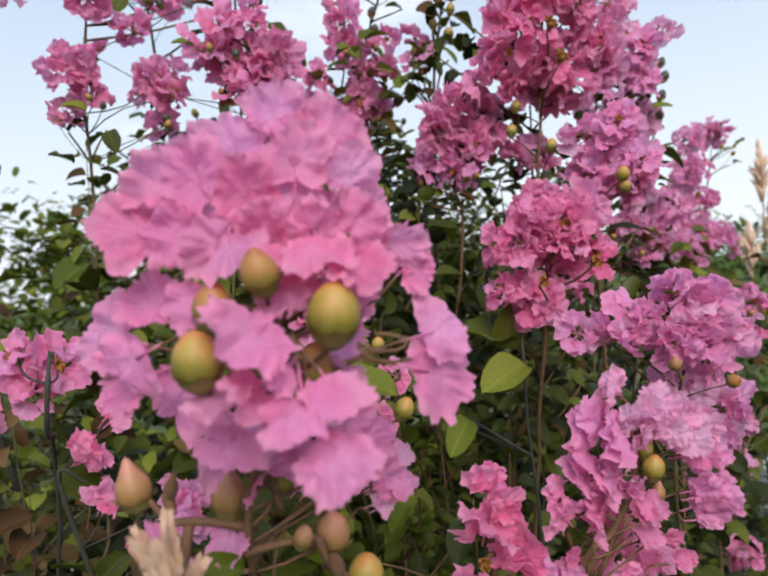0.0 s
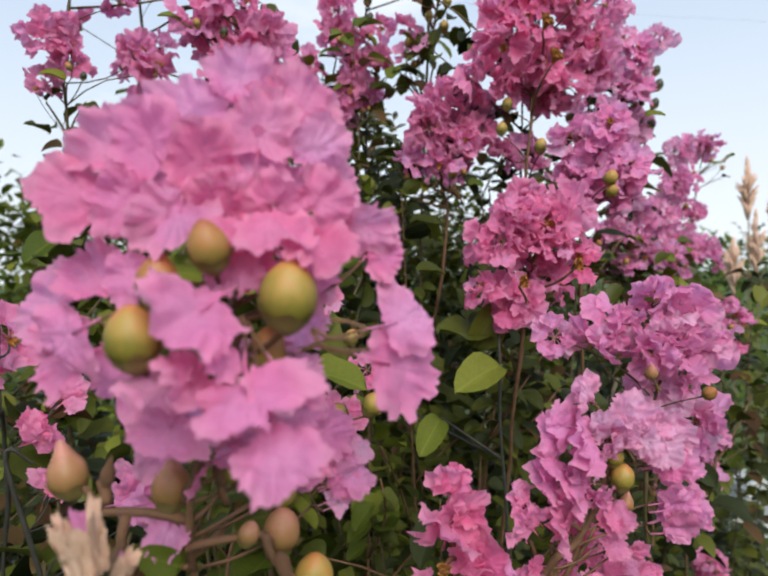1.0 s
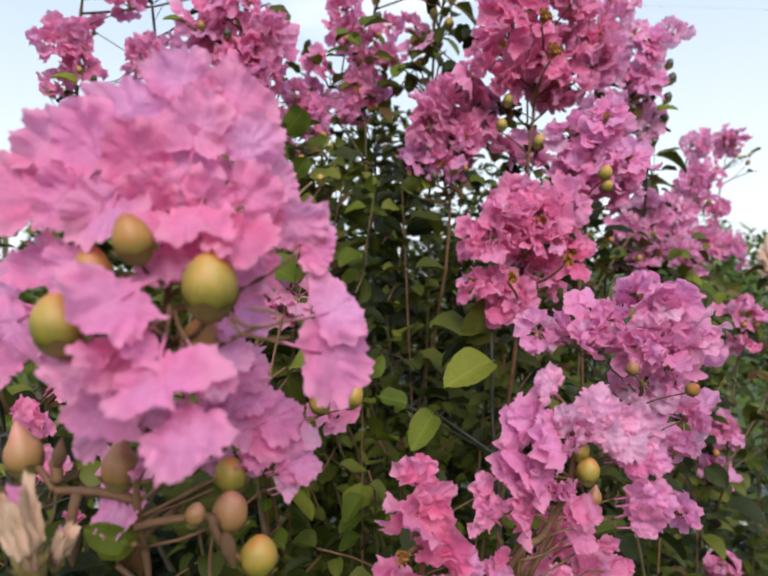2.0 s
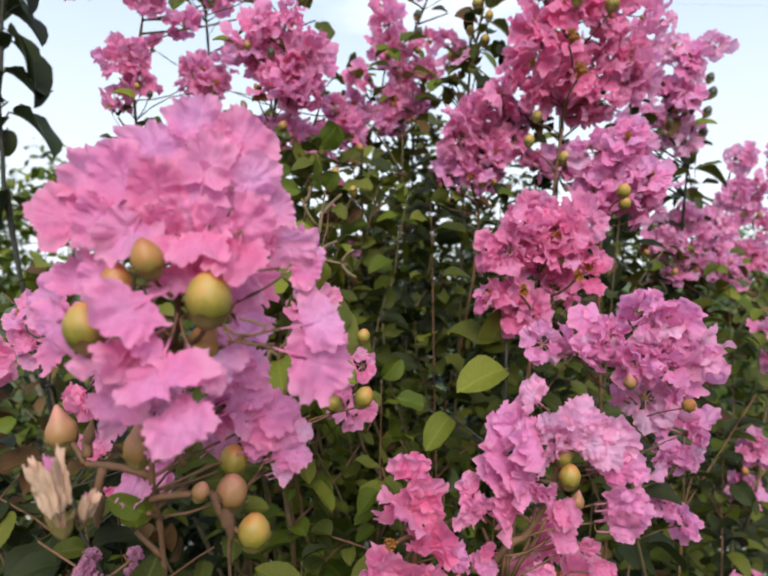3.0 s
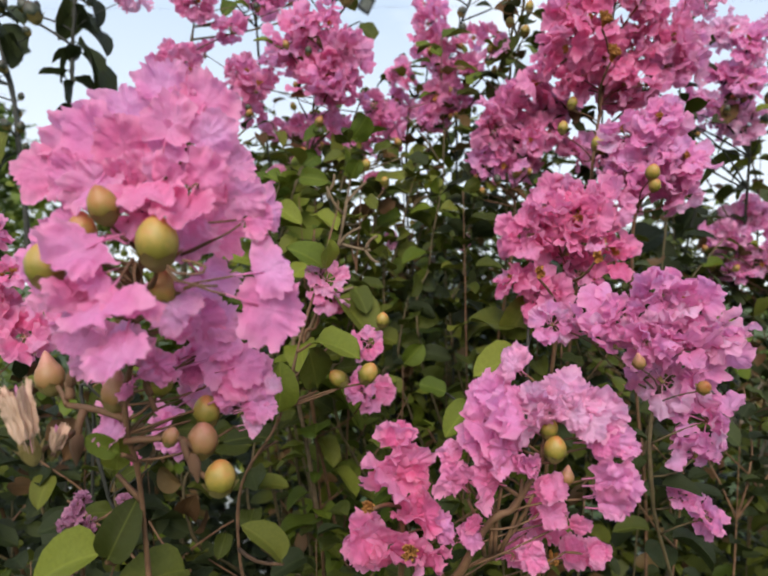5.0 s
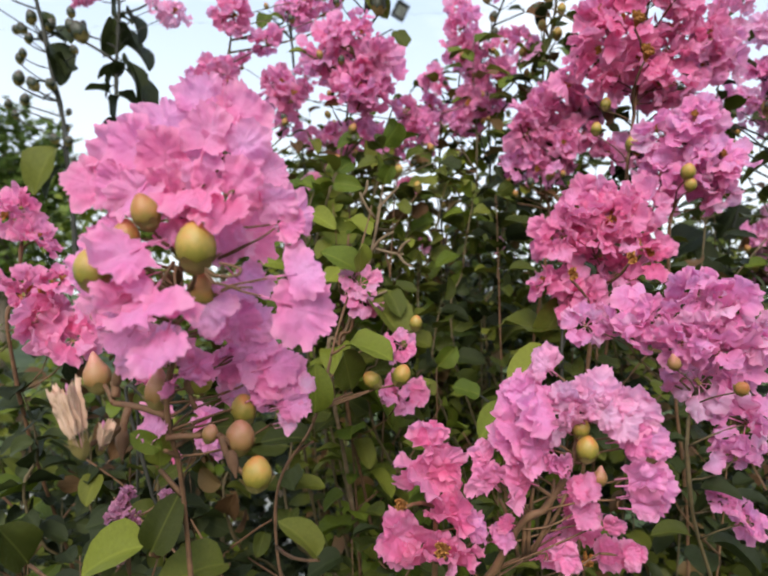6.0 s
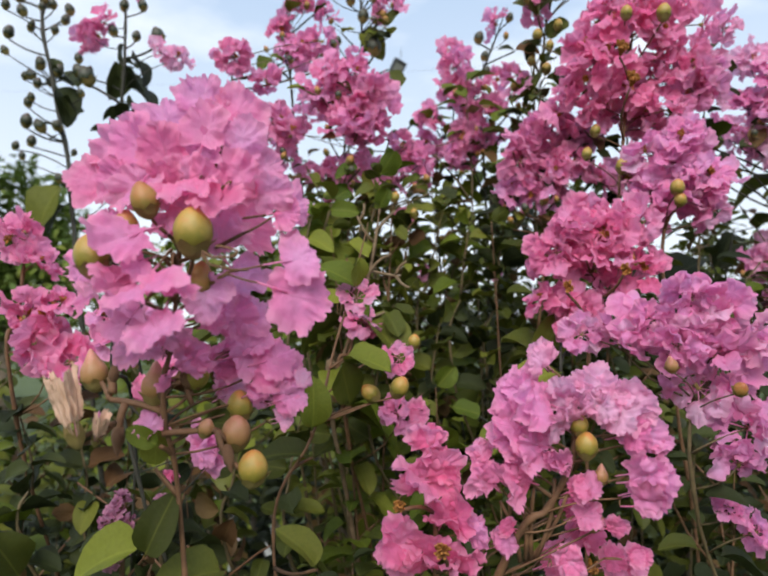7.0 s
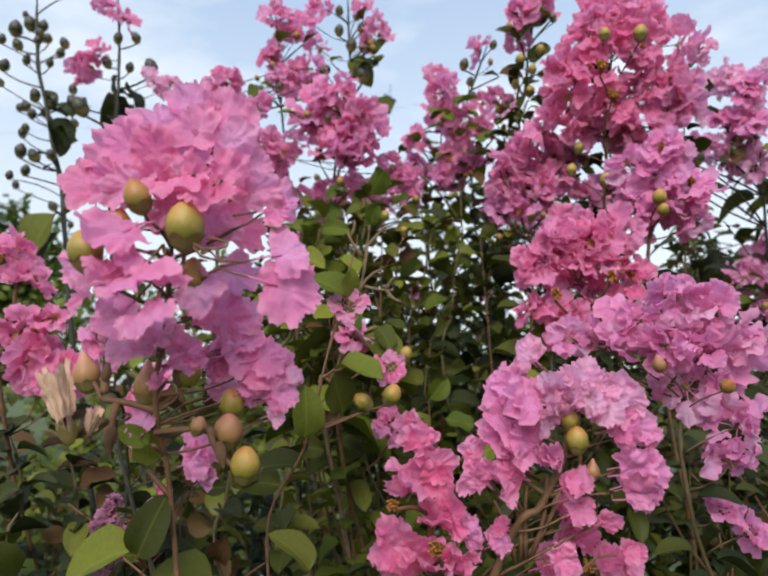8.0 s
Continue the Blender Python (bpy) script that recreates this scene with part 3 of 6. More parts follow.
def near_shoot():
    """The flower head close to the camera, with its capsules, buds and side twigs."""
    s = Shoot("flowering_shoot", (-0.060, 0.360, 0.0), "lilac-pink ruffled flower head with olive seed capsules on a russet stem", "flowering branch", HEADS)
    s.main([(-0.080, 0.265, 1.05), (-0.0858, 0.2230, 1.3700), (-0.0867, 0.2030, 1.4375), (-0.0804, 0.1960, 1.4620), (-0.0751, 0.1860, 1.4938), (-0.0735, 0.1895, 1.5025)], 0.0011, 0.0008)
    # the dome: petals that fan up and outwards from one point, each facing forwards
    hub = Vector((-0.0735, 0.1900, 1.5020))
    dome = random.Random(31)
    for x, y, z, size, kind in (
        (-0.0716, 0.1930, 1.5430, 0.0085, "lilac"), (-0.0572, 0.1940, 1.5390, 0.0086, "pink"), (-0.0818, 0.1920, 1.5355, 0.0085, "lilac"), (-0.0669, 0.1880, 1.5300, 0.0086, "pink"),
        (-0.0549, 0.1890, 1.5265, 0.0074, "lilac"), (-0.0995, 0.1920, 1.5270, 0.0090, "pink"), (-0.0907, 0.1880, 1.5265, 0.0092, "lilac"), (-0.1074, 0.1900, 1.5155, 0.0085, "pink"),
        (-0.0967, 0.1860, 1.5140, 0.0081, "lilac"), (-0.0800, 0.1850, 1.5225, 0.0086, "pink"), (-0.0762, 0.1790, 1.5130, 0.0057, "pink"), (-0.0641, 0.1810, 1.5120, 0.0077, "hot"),
        (-0.0539, 0.1850, 1.5130, 0.0081, "pink"), (-0.0446, 0.1860, 1.5075, 0.0074, "pink"), (-0.0395, 0.1880, 1.5015, 0.0052, "lilac"), (-0.0869, 0.1830, 1.5120, 0.0075, "pink"),
        (-0.0716, 0.1850, 1.5040, 0.0064, "pink"), (-0.0651, 0.1960, 1.5350, 0.0083, "pink"), (-0.0753, 0.1970, 1.5280, 0.0088, "pink"), (-0.0874, 0.1980, 1.5200, 0.0086, "pink"),
        (-0.0595, 0.1950, 1.5180, 0.0085, "pink"), (-0.0493, 0.1960, 1.5190, 0.0068, "pink"), (-0.0745, 0.1865, 1.5145, 0.0078, "pink"), (-0.0700, 0.1900, 1.5230, 0.0080, "lilac")):
        c = Vector((x, y, z))
        way = (c - hub).normalized()
        along = (c - hub + Vector((dome.uniform(-0.004, 0.004), dome.uniform(-0.004, 0.002), 0.003))).normalized()
        normal = Vector((0.35 * way.x + dome.uniform(-0.35, 0.35), -1.0, 0.3 * way.z + dome.uniform(-0.3, 0.25)))
        normal = (normal - along * normal.dot(along)).normalized()
        foot = c - along * 1.35 * size
        part("petal", dome.choice(PETALS[kind, True]), s.root, placed(s.local(foot), Matrix((along.cross(normal), along, normal)).transposed().to_4x4(), size))
        s.twig(hub, foot, 0.0006, 0.0004, 0.05, 4)
    s.twig(s.nearest(hub), hub, 0.0010, 0.0008, 0.04, 5)
    # single hanging petals: claw foot, middle of the limb, normal, size
    for a, c, normal, size, kind in (
        ((-0.0735, 0.1850, 1.5140), (-0.0705, 0.1760, 1.5060), (0.1, -1.0, 0.2), 0.0076, "hot"),
        ((-0.0735, 0.1850, 1.5140), (-0.0745, 0.1775, 1.4975), (-0.2, -1.0, 0.1), 0.0066, "pink"),
        ((-0.0640, 0.1850, 1.5120), (-0.0590, 0.1800, 1.4975), (0.3, -1.0, 0.1), 0.0078, "lilac"),
        ((-0.0840, 0.1860, 1.5160), (-0.0845, 0.1790, 1.5085), (-0.2, -1.0, 0.1), 0.0072, "lilac"),
        ((-0.0563, 0.1820, 1.4813), (-0.0347, 0.1870, 1.4742), (0.1, -1.0, 0.1), 0.0108, "lilac"),
        ((-0.0563, 0.1820, 1.4819), (-0.0349, 0.1860, 1.4859), (0.15, -1.0, 0.2), 0.0084, "lilac"),
        ((-0.0734, 0.1720, 1.4942), (-0.0812, 0.1630, 1.4900), (0.0, -1.0, 0.25), 0.0102, "lilac"),
        ((-0.0725, 0.1720, 1.4857), (-0.0770, 0.1640, 1.4831), (0.6, -0.8, 0.1), 0.0060, "lilac"),
        ((-0.0721, 0.1760, 1.4885), (-0.0714, 0.1580, 1.4748), (-0.3, -1.0, 0.15), 0.0100, "lilac"),
        ((-0.0711, 0.1760, 1.4873), (-0.0646, 0.1620, 1.4761), (0.4, -0.9, 0.2), 0.0070, "lilac"),
        ((-0.0702, 0.1780, 1.4827), (-0.0658, 0.1570, 1.4639), (0.15, -1.0, 0.1), 0.0086, "lilac"),
        ((-0.0768, 0.1820, 1.4807), (-0.0819, 0.1640, 1.4768), (0.2, -1.0, 0.1), 0.0082, "pink"),
        ((-0.0792, 0.1840, 1.4784), (-0.0882, 0.1780, 1.4647), (-0.2, -1.0, 0.2), 0.0070, "lilac"),
        ((-0.0799, 0.1840, 1.4830), (-0.0877, 0.1680, 1.4768), (-0.3, -0.9, 0.2), 0.0074, "pink"),
        ((-0.0943, 0.1900, 1.4861), (-0.1053, 0.1960, 1.4979), (-0.1, -1.0, 0.1), 0.0078, "lilac"),
        ((-0.0945, 0.1900, 1.4844), (-0.1161, 0.2020, 1.4908), (-0.3, -1.0, 0.2), 0.0092, "lilac"),
        ((-0.0945, 0.1900, 1.4838), (-0.1121, 0.2000, 1.4791), (0.1, -1.0, 0.2), 0.0098, "lilac"),
        ((-0.0924, 0.1900, 1.4830), (-0.0999, 0.1960, 1.4747), (0.2, -1.0, 0.0), 0.0092, "lilac"),
        ((-0.0526, 0.1840, 1.4942), (-0.0388, 0.1920, 1.5041), (0.5, -0.8, 0.3), 0.0066, "lilac"),
        ((-0.0749, 0.1860, 1.5030), (-0.0709, 0.1820, 1.4992), (0.2, -1.0, -0.2), 0.0064, "hot"),
        ((-0.0775, 0.1820, 1.4838), (-0.0636, 0.1840, 1.4748), (0.2, -1.0, 0.1), 0.0076, "lilac"),
        ((-0.0963, 0.1820, 1.4910), (-0.1096, 0.1900, 1.4846), (-0.2, -1.0, 0.1), 0.0080, "lilac"),
        ((-0.0644, 0.1900, 1.4955), (-0.0552, 0.2000, 1.5001), (0.2, -1.0, 0.0), 0.0100, "pink"),
        ((-0.0643, 0.1900, 1.4905), (-0.0593, 0.2020, 1.4825), (0.1, -1.0, 0.1), 0.0095, "lilac"),
        ((-0.0768, 0.1840, 1.4948), (-0.0950, 0.1820, 1.4975), (-0.2, -1.0, 0.1), 0.0062, "lilac"),
        ((-0.0652, 0.1840, 1.5141), (-0.0651, 0.1720, 1.5060), (0.0, -1.0, 0.1), 0.0080, "hot"),
        ((-0.0567, 0.1840, 1.5110), (-0.0566, 0.1740, 1.5024), (0.3, -0.9, 0.2), 0.0085, "pink"),
        ((-0.0664, 0.1880, 1.5080), (-0.0605, 0.1860, 1.4946), (0.2, -1.0, 0.1), 0.0088, "pink"),
        ((-0.0841, 0.2060, 1.4470), (-0.0839, 0.2000, 1.4489), (0.2, -1.0, 0.1), 0.0050, "pink"),
        ((-0.0913, 0.2080, 1.4369), (-0.0921, 0.2060, 1.4333), (0.1, -1.0, 0.1), 0.0060, "lilac"),
    ):
        a, c = Vector(a), Vector(c)
        y = (c - a + Vector((0, 0, -0.0005))).normalized()
        z = Vector(normal)
        z = (z - y * z.dot(y)).normalized()
        turn = Matrix((y.cross(z), y, z)).transposed().to_4x4()
        part("petal", s.rng.choice(PETALS[kind, True]), s.root, placed(s.local(c - y * 1.35 * size), turn, size))
        s.twig(a, c - y * 1.2 * size, 0.0005, 0.0004, 0.04, 4)
        s.twig(s.nearest(a), a, 0.0008, 0.0006, 0.04, 4)
    # a lower cluster behind the main head
    s.ruffle([(-0.0675, 0.1960, 1.4703, 0.0075), (-0.0823, 0.1970, 1.4625, 0.0075), (-0.0724, 0.1980, 1.4550, 0.0072), (-0.0896, 0.1930, 1.4609, 0.0065)], "lilac", 2)
    s.ruffle([(-0.0649, 0.2120, 1.4709, 0.0105), (-0.0505, 0.2150, 1.4520, 0.0088), (-0.0600, 0.2140, 1.4590, 0.0090), (-0.0455, 0.2150, 1.4420, 0.0062), (-0.0719, 0.2160, 1.4527, 0.0070), (-0.0560, 0.2150, 1.4420, 0.0052)], "lilac", 3)
    s.ruffle([(-0.0420, 0.2160, 1.4480, 0.0046), (-0.0475, 0.2160, 1.4345, 0.0042), (-0.0690, 0.2220, 1.4430, 0.0056)], "pale", 2)
    # capsules
    s.capsule((-0.0630, 0.1710, 1.4930), (0.10, -0.25, 0.95), 0.0058, "olive")
    s.capsule((-0.0920, 0.1670, 1.4860), (-0.05, -0.2, 0.95), 0.0050, "olive")
    s.capsule((-0.0783, 0.1710, 1.5029), (-0.2, -0.35, 0.9), 0.0041, "red")
    s.capsule((-0.0671, 0.1860, 1.4799), (0.2, -0.2, 0.9), 0.0046, "red")
    s.capsule((-0.0892, 0.1800, 1.4962), (0.15, -0.2, 0.95), 0.0044, "red")
    s.capsule((-0.1150, 0.2080, 1.4500), (-0.15, -0.1, 1.0), 0.0047, "tan", False)
    s.capsule((-0.0910, 0.2060, 1.4454), (0.05, -0.1, 1.0), 0.0048, "tan")
    s.capsule((-0.0724, 0.2060, 1.4313), (0.3, -0.1, 0.8), 0.0027, "round", False)
    s.capsule((-0.0560, 0.2070, 1.4180), (0.1, -0.2, 0.9), 0.0050, "olive", False)
    s.capsule((-0.0639, 0.2120, 1.4290), (0.1, -0.2, 0.9), 0.0050, "round", False)
    s.capsule((-0.0640, 0.2160, 1.4380), (0.0, -0.2, 0.9), 0.0046, "olive", False)
    s.capsule((-0.0768, 0.2070, 1.4496), (0.2, 0.0, 1.0), 0.0046, "olive", cup=False)
    # bare side twigs below the head
    for a, b, r in (((-0.0868, 0.2050, 1.4367), (-0.1065, 0.2040, 1.4412), 0.0017), ((-0.1065, 0.2040, 1.4412), (-0.1111, 0.2060, 1.4472), 0.0013),
                    ((-0.1058, 0.2040, 1.4433), (-0.1065, 0.2040, 1.4491), 0.0022), ((-0.0881, 0.2060, 1.4294), (-0.0685, 0.2060, 1.4307), 0.0016),
                    ((-0.0685, 0.2060, 1.4307), (-0.0640, 0.2060, 1.4204), 0.0016), ((-0.1014, 0.2050, 1.4397), (-0.1028, 0.2040, 1.4282), 0.0018),
                    ((-0.0640, 0.2060, 1.4204), (-0.0563, 0.2080, 1.4120), 0.0013), ((-0.0685, 0.2060, 1.4307), (-0.0642, 0.2130, 1.4225), 0.0012), ((-0.0642, 0.2130, 1.4250), (-0.0640, 0.2165, 1.4325), 0.0010),
                    ((-0.0776, 0.2060, 1.4395), (-0.0794, 0.2050, 1.4492), 0.0012), ((-0.0804, 0.1960, 1.4620), (-0.0753, 0.2060, 1.4444), 0.0010)):
        s.twig(a, b, r * 0.8, r * 0.62, 0.07, 7)
    # pointed russet scale buds at the nodes of the side twigs
    for p, ax, r in (((-0.1050, 0.2035, 1.4500), (0.25, -0.2, 1.0), 0.0021), ((-0.1028, 0.2035, 1.4285), (0.1, -0.2, -1.0), 0.0027), ((-0.0640, 0.2050, 1.4225), (0.3, -0.2, -1.0), 0.0024),
                     ((-0.0790, 0.2040, 1.4480), (-0.2, -0.2, 1.0), 0.0022), ((-0.0868, 0.2030, 1.4440), (0.3, -0.3, 1.0), 0.0020)):
        part("scale_bud", SCALE_BUD, s.root, placed(s.local(p), facing(ax, 0.4), r), "pointed russet bud")
    # curled filaments beside the large capsule
    for a, b, c in (((-0.0588, 0.1680, 1.4863), (-0.0538, 0.1650, 1.4835), (-0.0488, 0.1670, 1.4846)), ((-0.0488, 0.1670, 1.4846), (-0.0480, 0.1680, 1.4868), (-0.0548, 0.1680, 1.4879)),
                    ((-0.0589, 0.1680, 1.4856), (-0.0555, 0.1680, 1.4811), (-0.0464, 0.1720, 1.4811))):
        tube(s.wood, [s.local(a), s.local(Vector(a).lerp(Vector(b), 0.7)), s.local(Vector(b).lerp(Vector(c), 0.5)), s.local(c)], [0.0005, 0.00045, 0.0004, 0.0004], 5)
    # withered flowers
    for c, ax, size in (((-0.1030, 0.1800, 1.4310), (-0.1, -0.3, 1.0), 0.0092), ((-0.1010, 0.1870, 1.4290), (0.4, -0.3, 0.9), 0.0045)):
        fl = part("withered_flower", CALYX, s.root, placed(s.local(c), facing(ax, 0.5), size * 0.8), "withered tan and pink flower")
        for k in range(6):
            m = Matrix.Rotation(k * 1.05, 4, "Z") @ Matrix.Translation((0, 0.12, 0)) @ Matrix.Rotation(1.42, 4, "X")
            kind = "dry" if k else "lilac"
            part("petal", s.rng.choice(PETALS[kind, True]), fl, m @ Matrix.Diagonal((0.36, 1.3, 0.36, 1)))
        s.twig((-0.1011, 0.1980, 1.4338), c, 0.0011, 0.0008)
    s.leaf((-0.0884, 0.2050, 1.4252), (-0.4, -0.3, 0.3), 0.012, "light", (0, -1, 0.4))
    s.leaf((-0.0778, 0.2150, 1.4311), (0.9, -0.2, 0.15), 0.013, "dark", (0, -1, 0.5))
    s.leaf((-0.0949, 0.2150, 1.4157), (0.1, -0.2, 1.0), 0.014, "light", (0.3, -1, 0.0))
    s.finish(M_STEM)


near_shoot()

# tall deep-pink head with golden stamens
s = flowering_shoot((0.10, 0.80, 0.0), [(0.13, 0.62, 1.1), (0.1438, 0.5000, 1.5553), (0.1523, 0.5000, 1.6381), (0.1659, 0.5000, 1.7333)],
    [(0.1549, 0.4900, 1.7020, 0.0385), (0.1289, 0.4900, 1.6717, 0.0323), (0.1882, 0.5000, 1.7113, 0.0371), (0.1902, 0.5000, 1.6674, 0.0326), (0.1727, 0.5000, 1.7417, 0.0292), (0.1484, 0.5100, 1.7409, 0.0256), (0.1156, 0.5000, 1.6536, 0.0205), (0.1498, 0.5200, 1.6485, 0.0186), (0.1776, 0.5200, 1.6378, 0.0202), (0.1522, 0.4850, 1.6591, 0.0183), (0.1753, 0.4900, 1.6428, 0.0175), (0.1329, 0.4900, 1.6459, 0.0168)],
    "hot", "tall deep-pink flower head with golden stamens and green capsules", 0.0092, 1.0, stamens=0.55, done=False)
s.head([(0.1355, 0.5200, 1.5946, 0.0142), (0.1605, 0.5300, 1.5962, 0.0144)], "dusk", 0.0086)
s.head([(0.2397, 0.5200, 1.7158, 0.0161), (0.2126, 0.5100, 1.6595, 0.0227), (0.2290, 0.5200, 1.6895, 0.0169), (0.1986, 0.5200, 1.7610, 0.0195)], "lilac", 0.0088)
for p, r in (((0.1454, 0.4550, 1.7048), 0.0043), ((0.1720, 0.4550, 1.7032), 0.0052), ((0.1372, 0.4550, 1.5879), 0.0045), ((0.1183, 0.4800, 1.6058), 0.0040), ((0.1276, 0.4900, 1.6274), 0.0040)):
    s.capsule(p, (0.1, -0.2, 1.0), r, "olive")
for p in ((0.1376, 0.4500, 1.6677), (0.1440, 0.4500, 1.6440)):
    part("stamen_tuft", STAMENS[1], s.root, placed(s.local(p), facing((0.1, -0.8, 0.7), 1.0), 0.0105), "large golden stamens")
    s.twig(s.nearest(p), p, 0.001, 0.0008)
s.finish(M_STEM)

# dusky head
flowering_shoot((0.02, 0.85, 0.0), [(0.05, 0.66, 1.1), (0.0889, 0.5400, 1.4977), (0.0896, 0.5400, 1.5764), (0.0919, 0.5400, 1.6491)],
    [(0.0919, 0.5300, 1.6339, 0.0304), (0.0774, 0.5300, 1.6056, 0.0302), (0.1049, 0.5300, 1.6061, 0.0279), (0.0888, 0.5300, 1.5849, 0.0266), (0.0665, 0.5400, 1.5866, 0.0175), (0.1232, 0.5500, 1.6368, 0.0179)],
    "dusk", "dusky pink rounded flower head with orange centres", 0.0090, 1.05, leaf_range=(1.2, 1.5))

# lilac rounded head with a green centre
s = flowering_shoot((0.22, 0.70, 0.0), [(0.20, 0.52, 1.1), (0.1552, 0.4350, 1.4842), (0.1632, 0.4250, 1.5540), (0.1680, 0.4250, 1.5888)],
    [(0.1625, 0.4200, 1.5821, 0.0222), (0.1769, 0.4200, 1.5638, 0.0206), (0.1611, 0.4200, 1.5493, 0.0199), (0.1509, 0.4300, 1.5845, 0.0138), (0.1854, 0.4300, 1.5471, 0.0135), (0.1501, 0.4300, 1.5561, 0.0154)],
    "lilac", "lilac-pink rounded flower head with a yellow-green centre", 0.0088, 1.0, done=False)
for p, r in (((0.1524, 0.3920, 1.5552), 0.0042), ((0.1545, 0.3940, 1.5476), 0.0036)):
    s.capsule(p, (0.0, -0.6, 0.8), r, "olive")
s.finish(M_STEM)

# hot pink head
s = flowering_shoot((0.08, 0.68, 0.0), [(0.10, 0.50, 1.1), (0.0979, 0.4100, 1.4457), (0.1027, 0.4100, 1.4902), (0.1077, 0.4100, 1.5362)],
    [(0.0924, 0.4000, 1.5264, 0.0211), (0.1094, 0.4000, 1.5256, 0.0216), (0.0773, 0.4000, 1.5109, 0.0172), (0.0990, 0.3950, 1.5027, 0.0219), (0.1280, 0.4100, 1.5318, 0.0169), (0.0680, 0.4000, 1.4873, 0.0108), (0.0937, 0.4000, 1.4799, 0.0163), (0.1322, 0.4000, 1.5036, 0.0138), (0.1138, 0.4000, 1.4823, 0.0144)],
    "hot", "bright pink frilled flower head with orange stamens", 0.0086, 1.05, stamens=0.45, done=False)
for p in ((0.1101, 0.3650, 1.4976), (0.0791, 0.3700, 1.4888)):
    part("stamen_tuft", STAMENS[2], s.root, placed(s.local(p), facing((0.1, -0.9, 0.4), 2.0), 0.0080), "large orange stamens")
    s.twig(s.nearest(p), p, 0.001, 0.0008)
s.finish(M_STEM)

# long lilac head that hangs to one side
s = flowering_shoot((0.20, 0.60, 0.0), [(0.19, 0.42, 1.1), (0.1297, 0.3300, 1.3857), (0.1401, 0.3300, 1.4437), (0.1417, 0.3250, 1.4785)],
    [(0.1278, 0.3200, 1.4785, 0.0139), (0.1463, 0.3200, 1.4728, 0.0167), (0.1196, 0.3150, 1.4587, 0.0146), (0.1375, 0.3150, 1.4520, 0.0159), (0.1598, 0.3250, 1.4578, 0.0139), (0.1090, 0.3200, 1.4692, 0.0129), (0.0962, 0.3250, 1.4588, 0.0106), (0.0790, 0.3300, 1.4635, 0.0093), (0.1492, 0.3200, 1.4338, 0.0115), (0.1532, 0.3200, 1.4172, 0.0095), (0.1479, 0.3200, 1.3999, 0.0080), (0.1309, 0.3200, 1.4367, 0.0107)],
    "lilac", "long drooping lilac-pink flower head", 0.0084, 1.0, stamens=0.15, leaf_range=(1.22, 1.42), thick=0.0010, leaf_kinds=("deep", "dark"), leaf_size=0.021, done=False)
s.head([(0.1461, 0.3300, 1.3750, 0.0080), (0.1575, 0.3300, 1.3654, 0.0062)], "lilac", 0.0056, 0.9, stamens=0.0)
s.capsule((0.1126, 0.3000, 1.4484), (-0.3, -0.5, 0.8), 0.0030, "tan")
s.capsule((0.1401, 0.2950, 1.4379), (0.0, -0.8, 0.5), 0.0031, "red")
s.finish(M_TWIG)

# pale head with large petals close by
s = flowering_shoot((0.06, 0.50, 0.0), [(-0.03, 0.34, 1.15), (0.0292, 0.2680, 1.3635), (0.0486, 0.2580, 1.3954), (0.0600, 0.2540, 1.4185), (0.0571, 0.2500, 1.4417)], [],
    "lilac", "pale lilac-pink flower head with green capsules and stout stem", thick=0.0022, done=False)
s.ruffle([(0.0460, 0.2450, 1.4520, 0.0062), (0.0545, 0.2450, 1.4390, 0.0074), (0.0620, 0.2450, 1.4395, 0.0066), (0.0520, 0.2440, 1.4290, 0.0070)], "pale", 3)
s.ruffle([(0.0560, 0.2425, 1.4345, 0.0046), (0.0615, 0.2430, 1.4370, 0.0042)], "pale", 2)
s.ruffle([(0.0345, 0.2450, 1.4400, 0.0092), (0.0430, 0.2430, 1.4350, 0.0098), (0.0320, 0.2460, 1.4250, 0.0090), (0.0440, 0.2440, 1.4210, 0.0088), (0.0490, 0.2450, 1.4150, 0.0060)], "lilac", 3)
s.ruffle([(0.0250, 0.2490, 1.4090, 0.0066), (0.0380, 0.2470, 1.4090, 0.0082), (0.0225, 0.2500, 1.4160, 0.0050)], "pink", 3)
s.ruffle([(0.0690, 0.2470, 1.4420, 0.0086), (0.0750, 0.2430, 1.4350, 0.0092), (0.0690, 0.2430, 1.4330, 0.0074), (0.0800, 0.2450, 1.4340, 0.0070)], "pale", 3)
s.ruffle([(0.0810, 0.2450, 1.4250, 0.0078), (0.0890, 0.2480, 1.4220, 0.0056), (0.0845, 0.2460, 1.4095, 0.0088), (0.0830, 0.2470, 1.4010, 0.0080)], "lilac", 3)
s.ruffle([(0.0560, 0.2480, 1.4130, 0.0040), (0.0620, 0.2530, 1.4010, 0.0066), (0.0650, 0.2560, 1.3920, 0.0062), (0.0735, 0.2580, 1.3885, 0.0052)], "pink", 2)
s.ruffle([(0.0330, 0.2600, 1.3870, 0.0044), (0.0550, 0.2610, 1.3735, 0.0066), (0.0840, 0.2630, 1.3760, 0.0050)], "hot", 2)
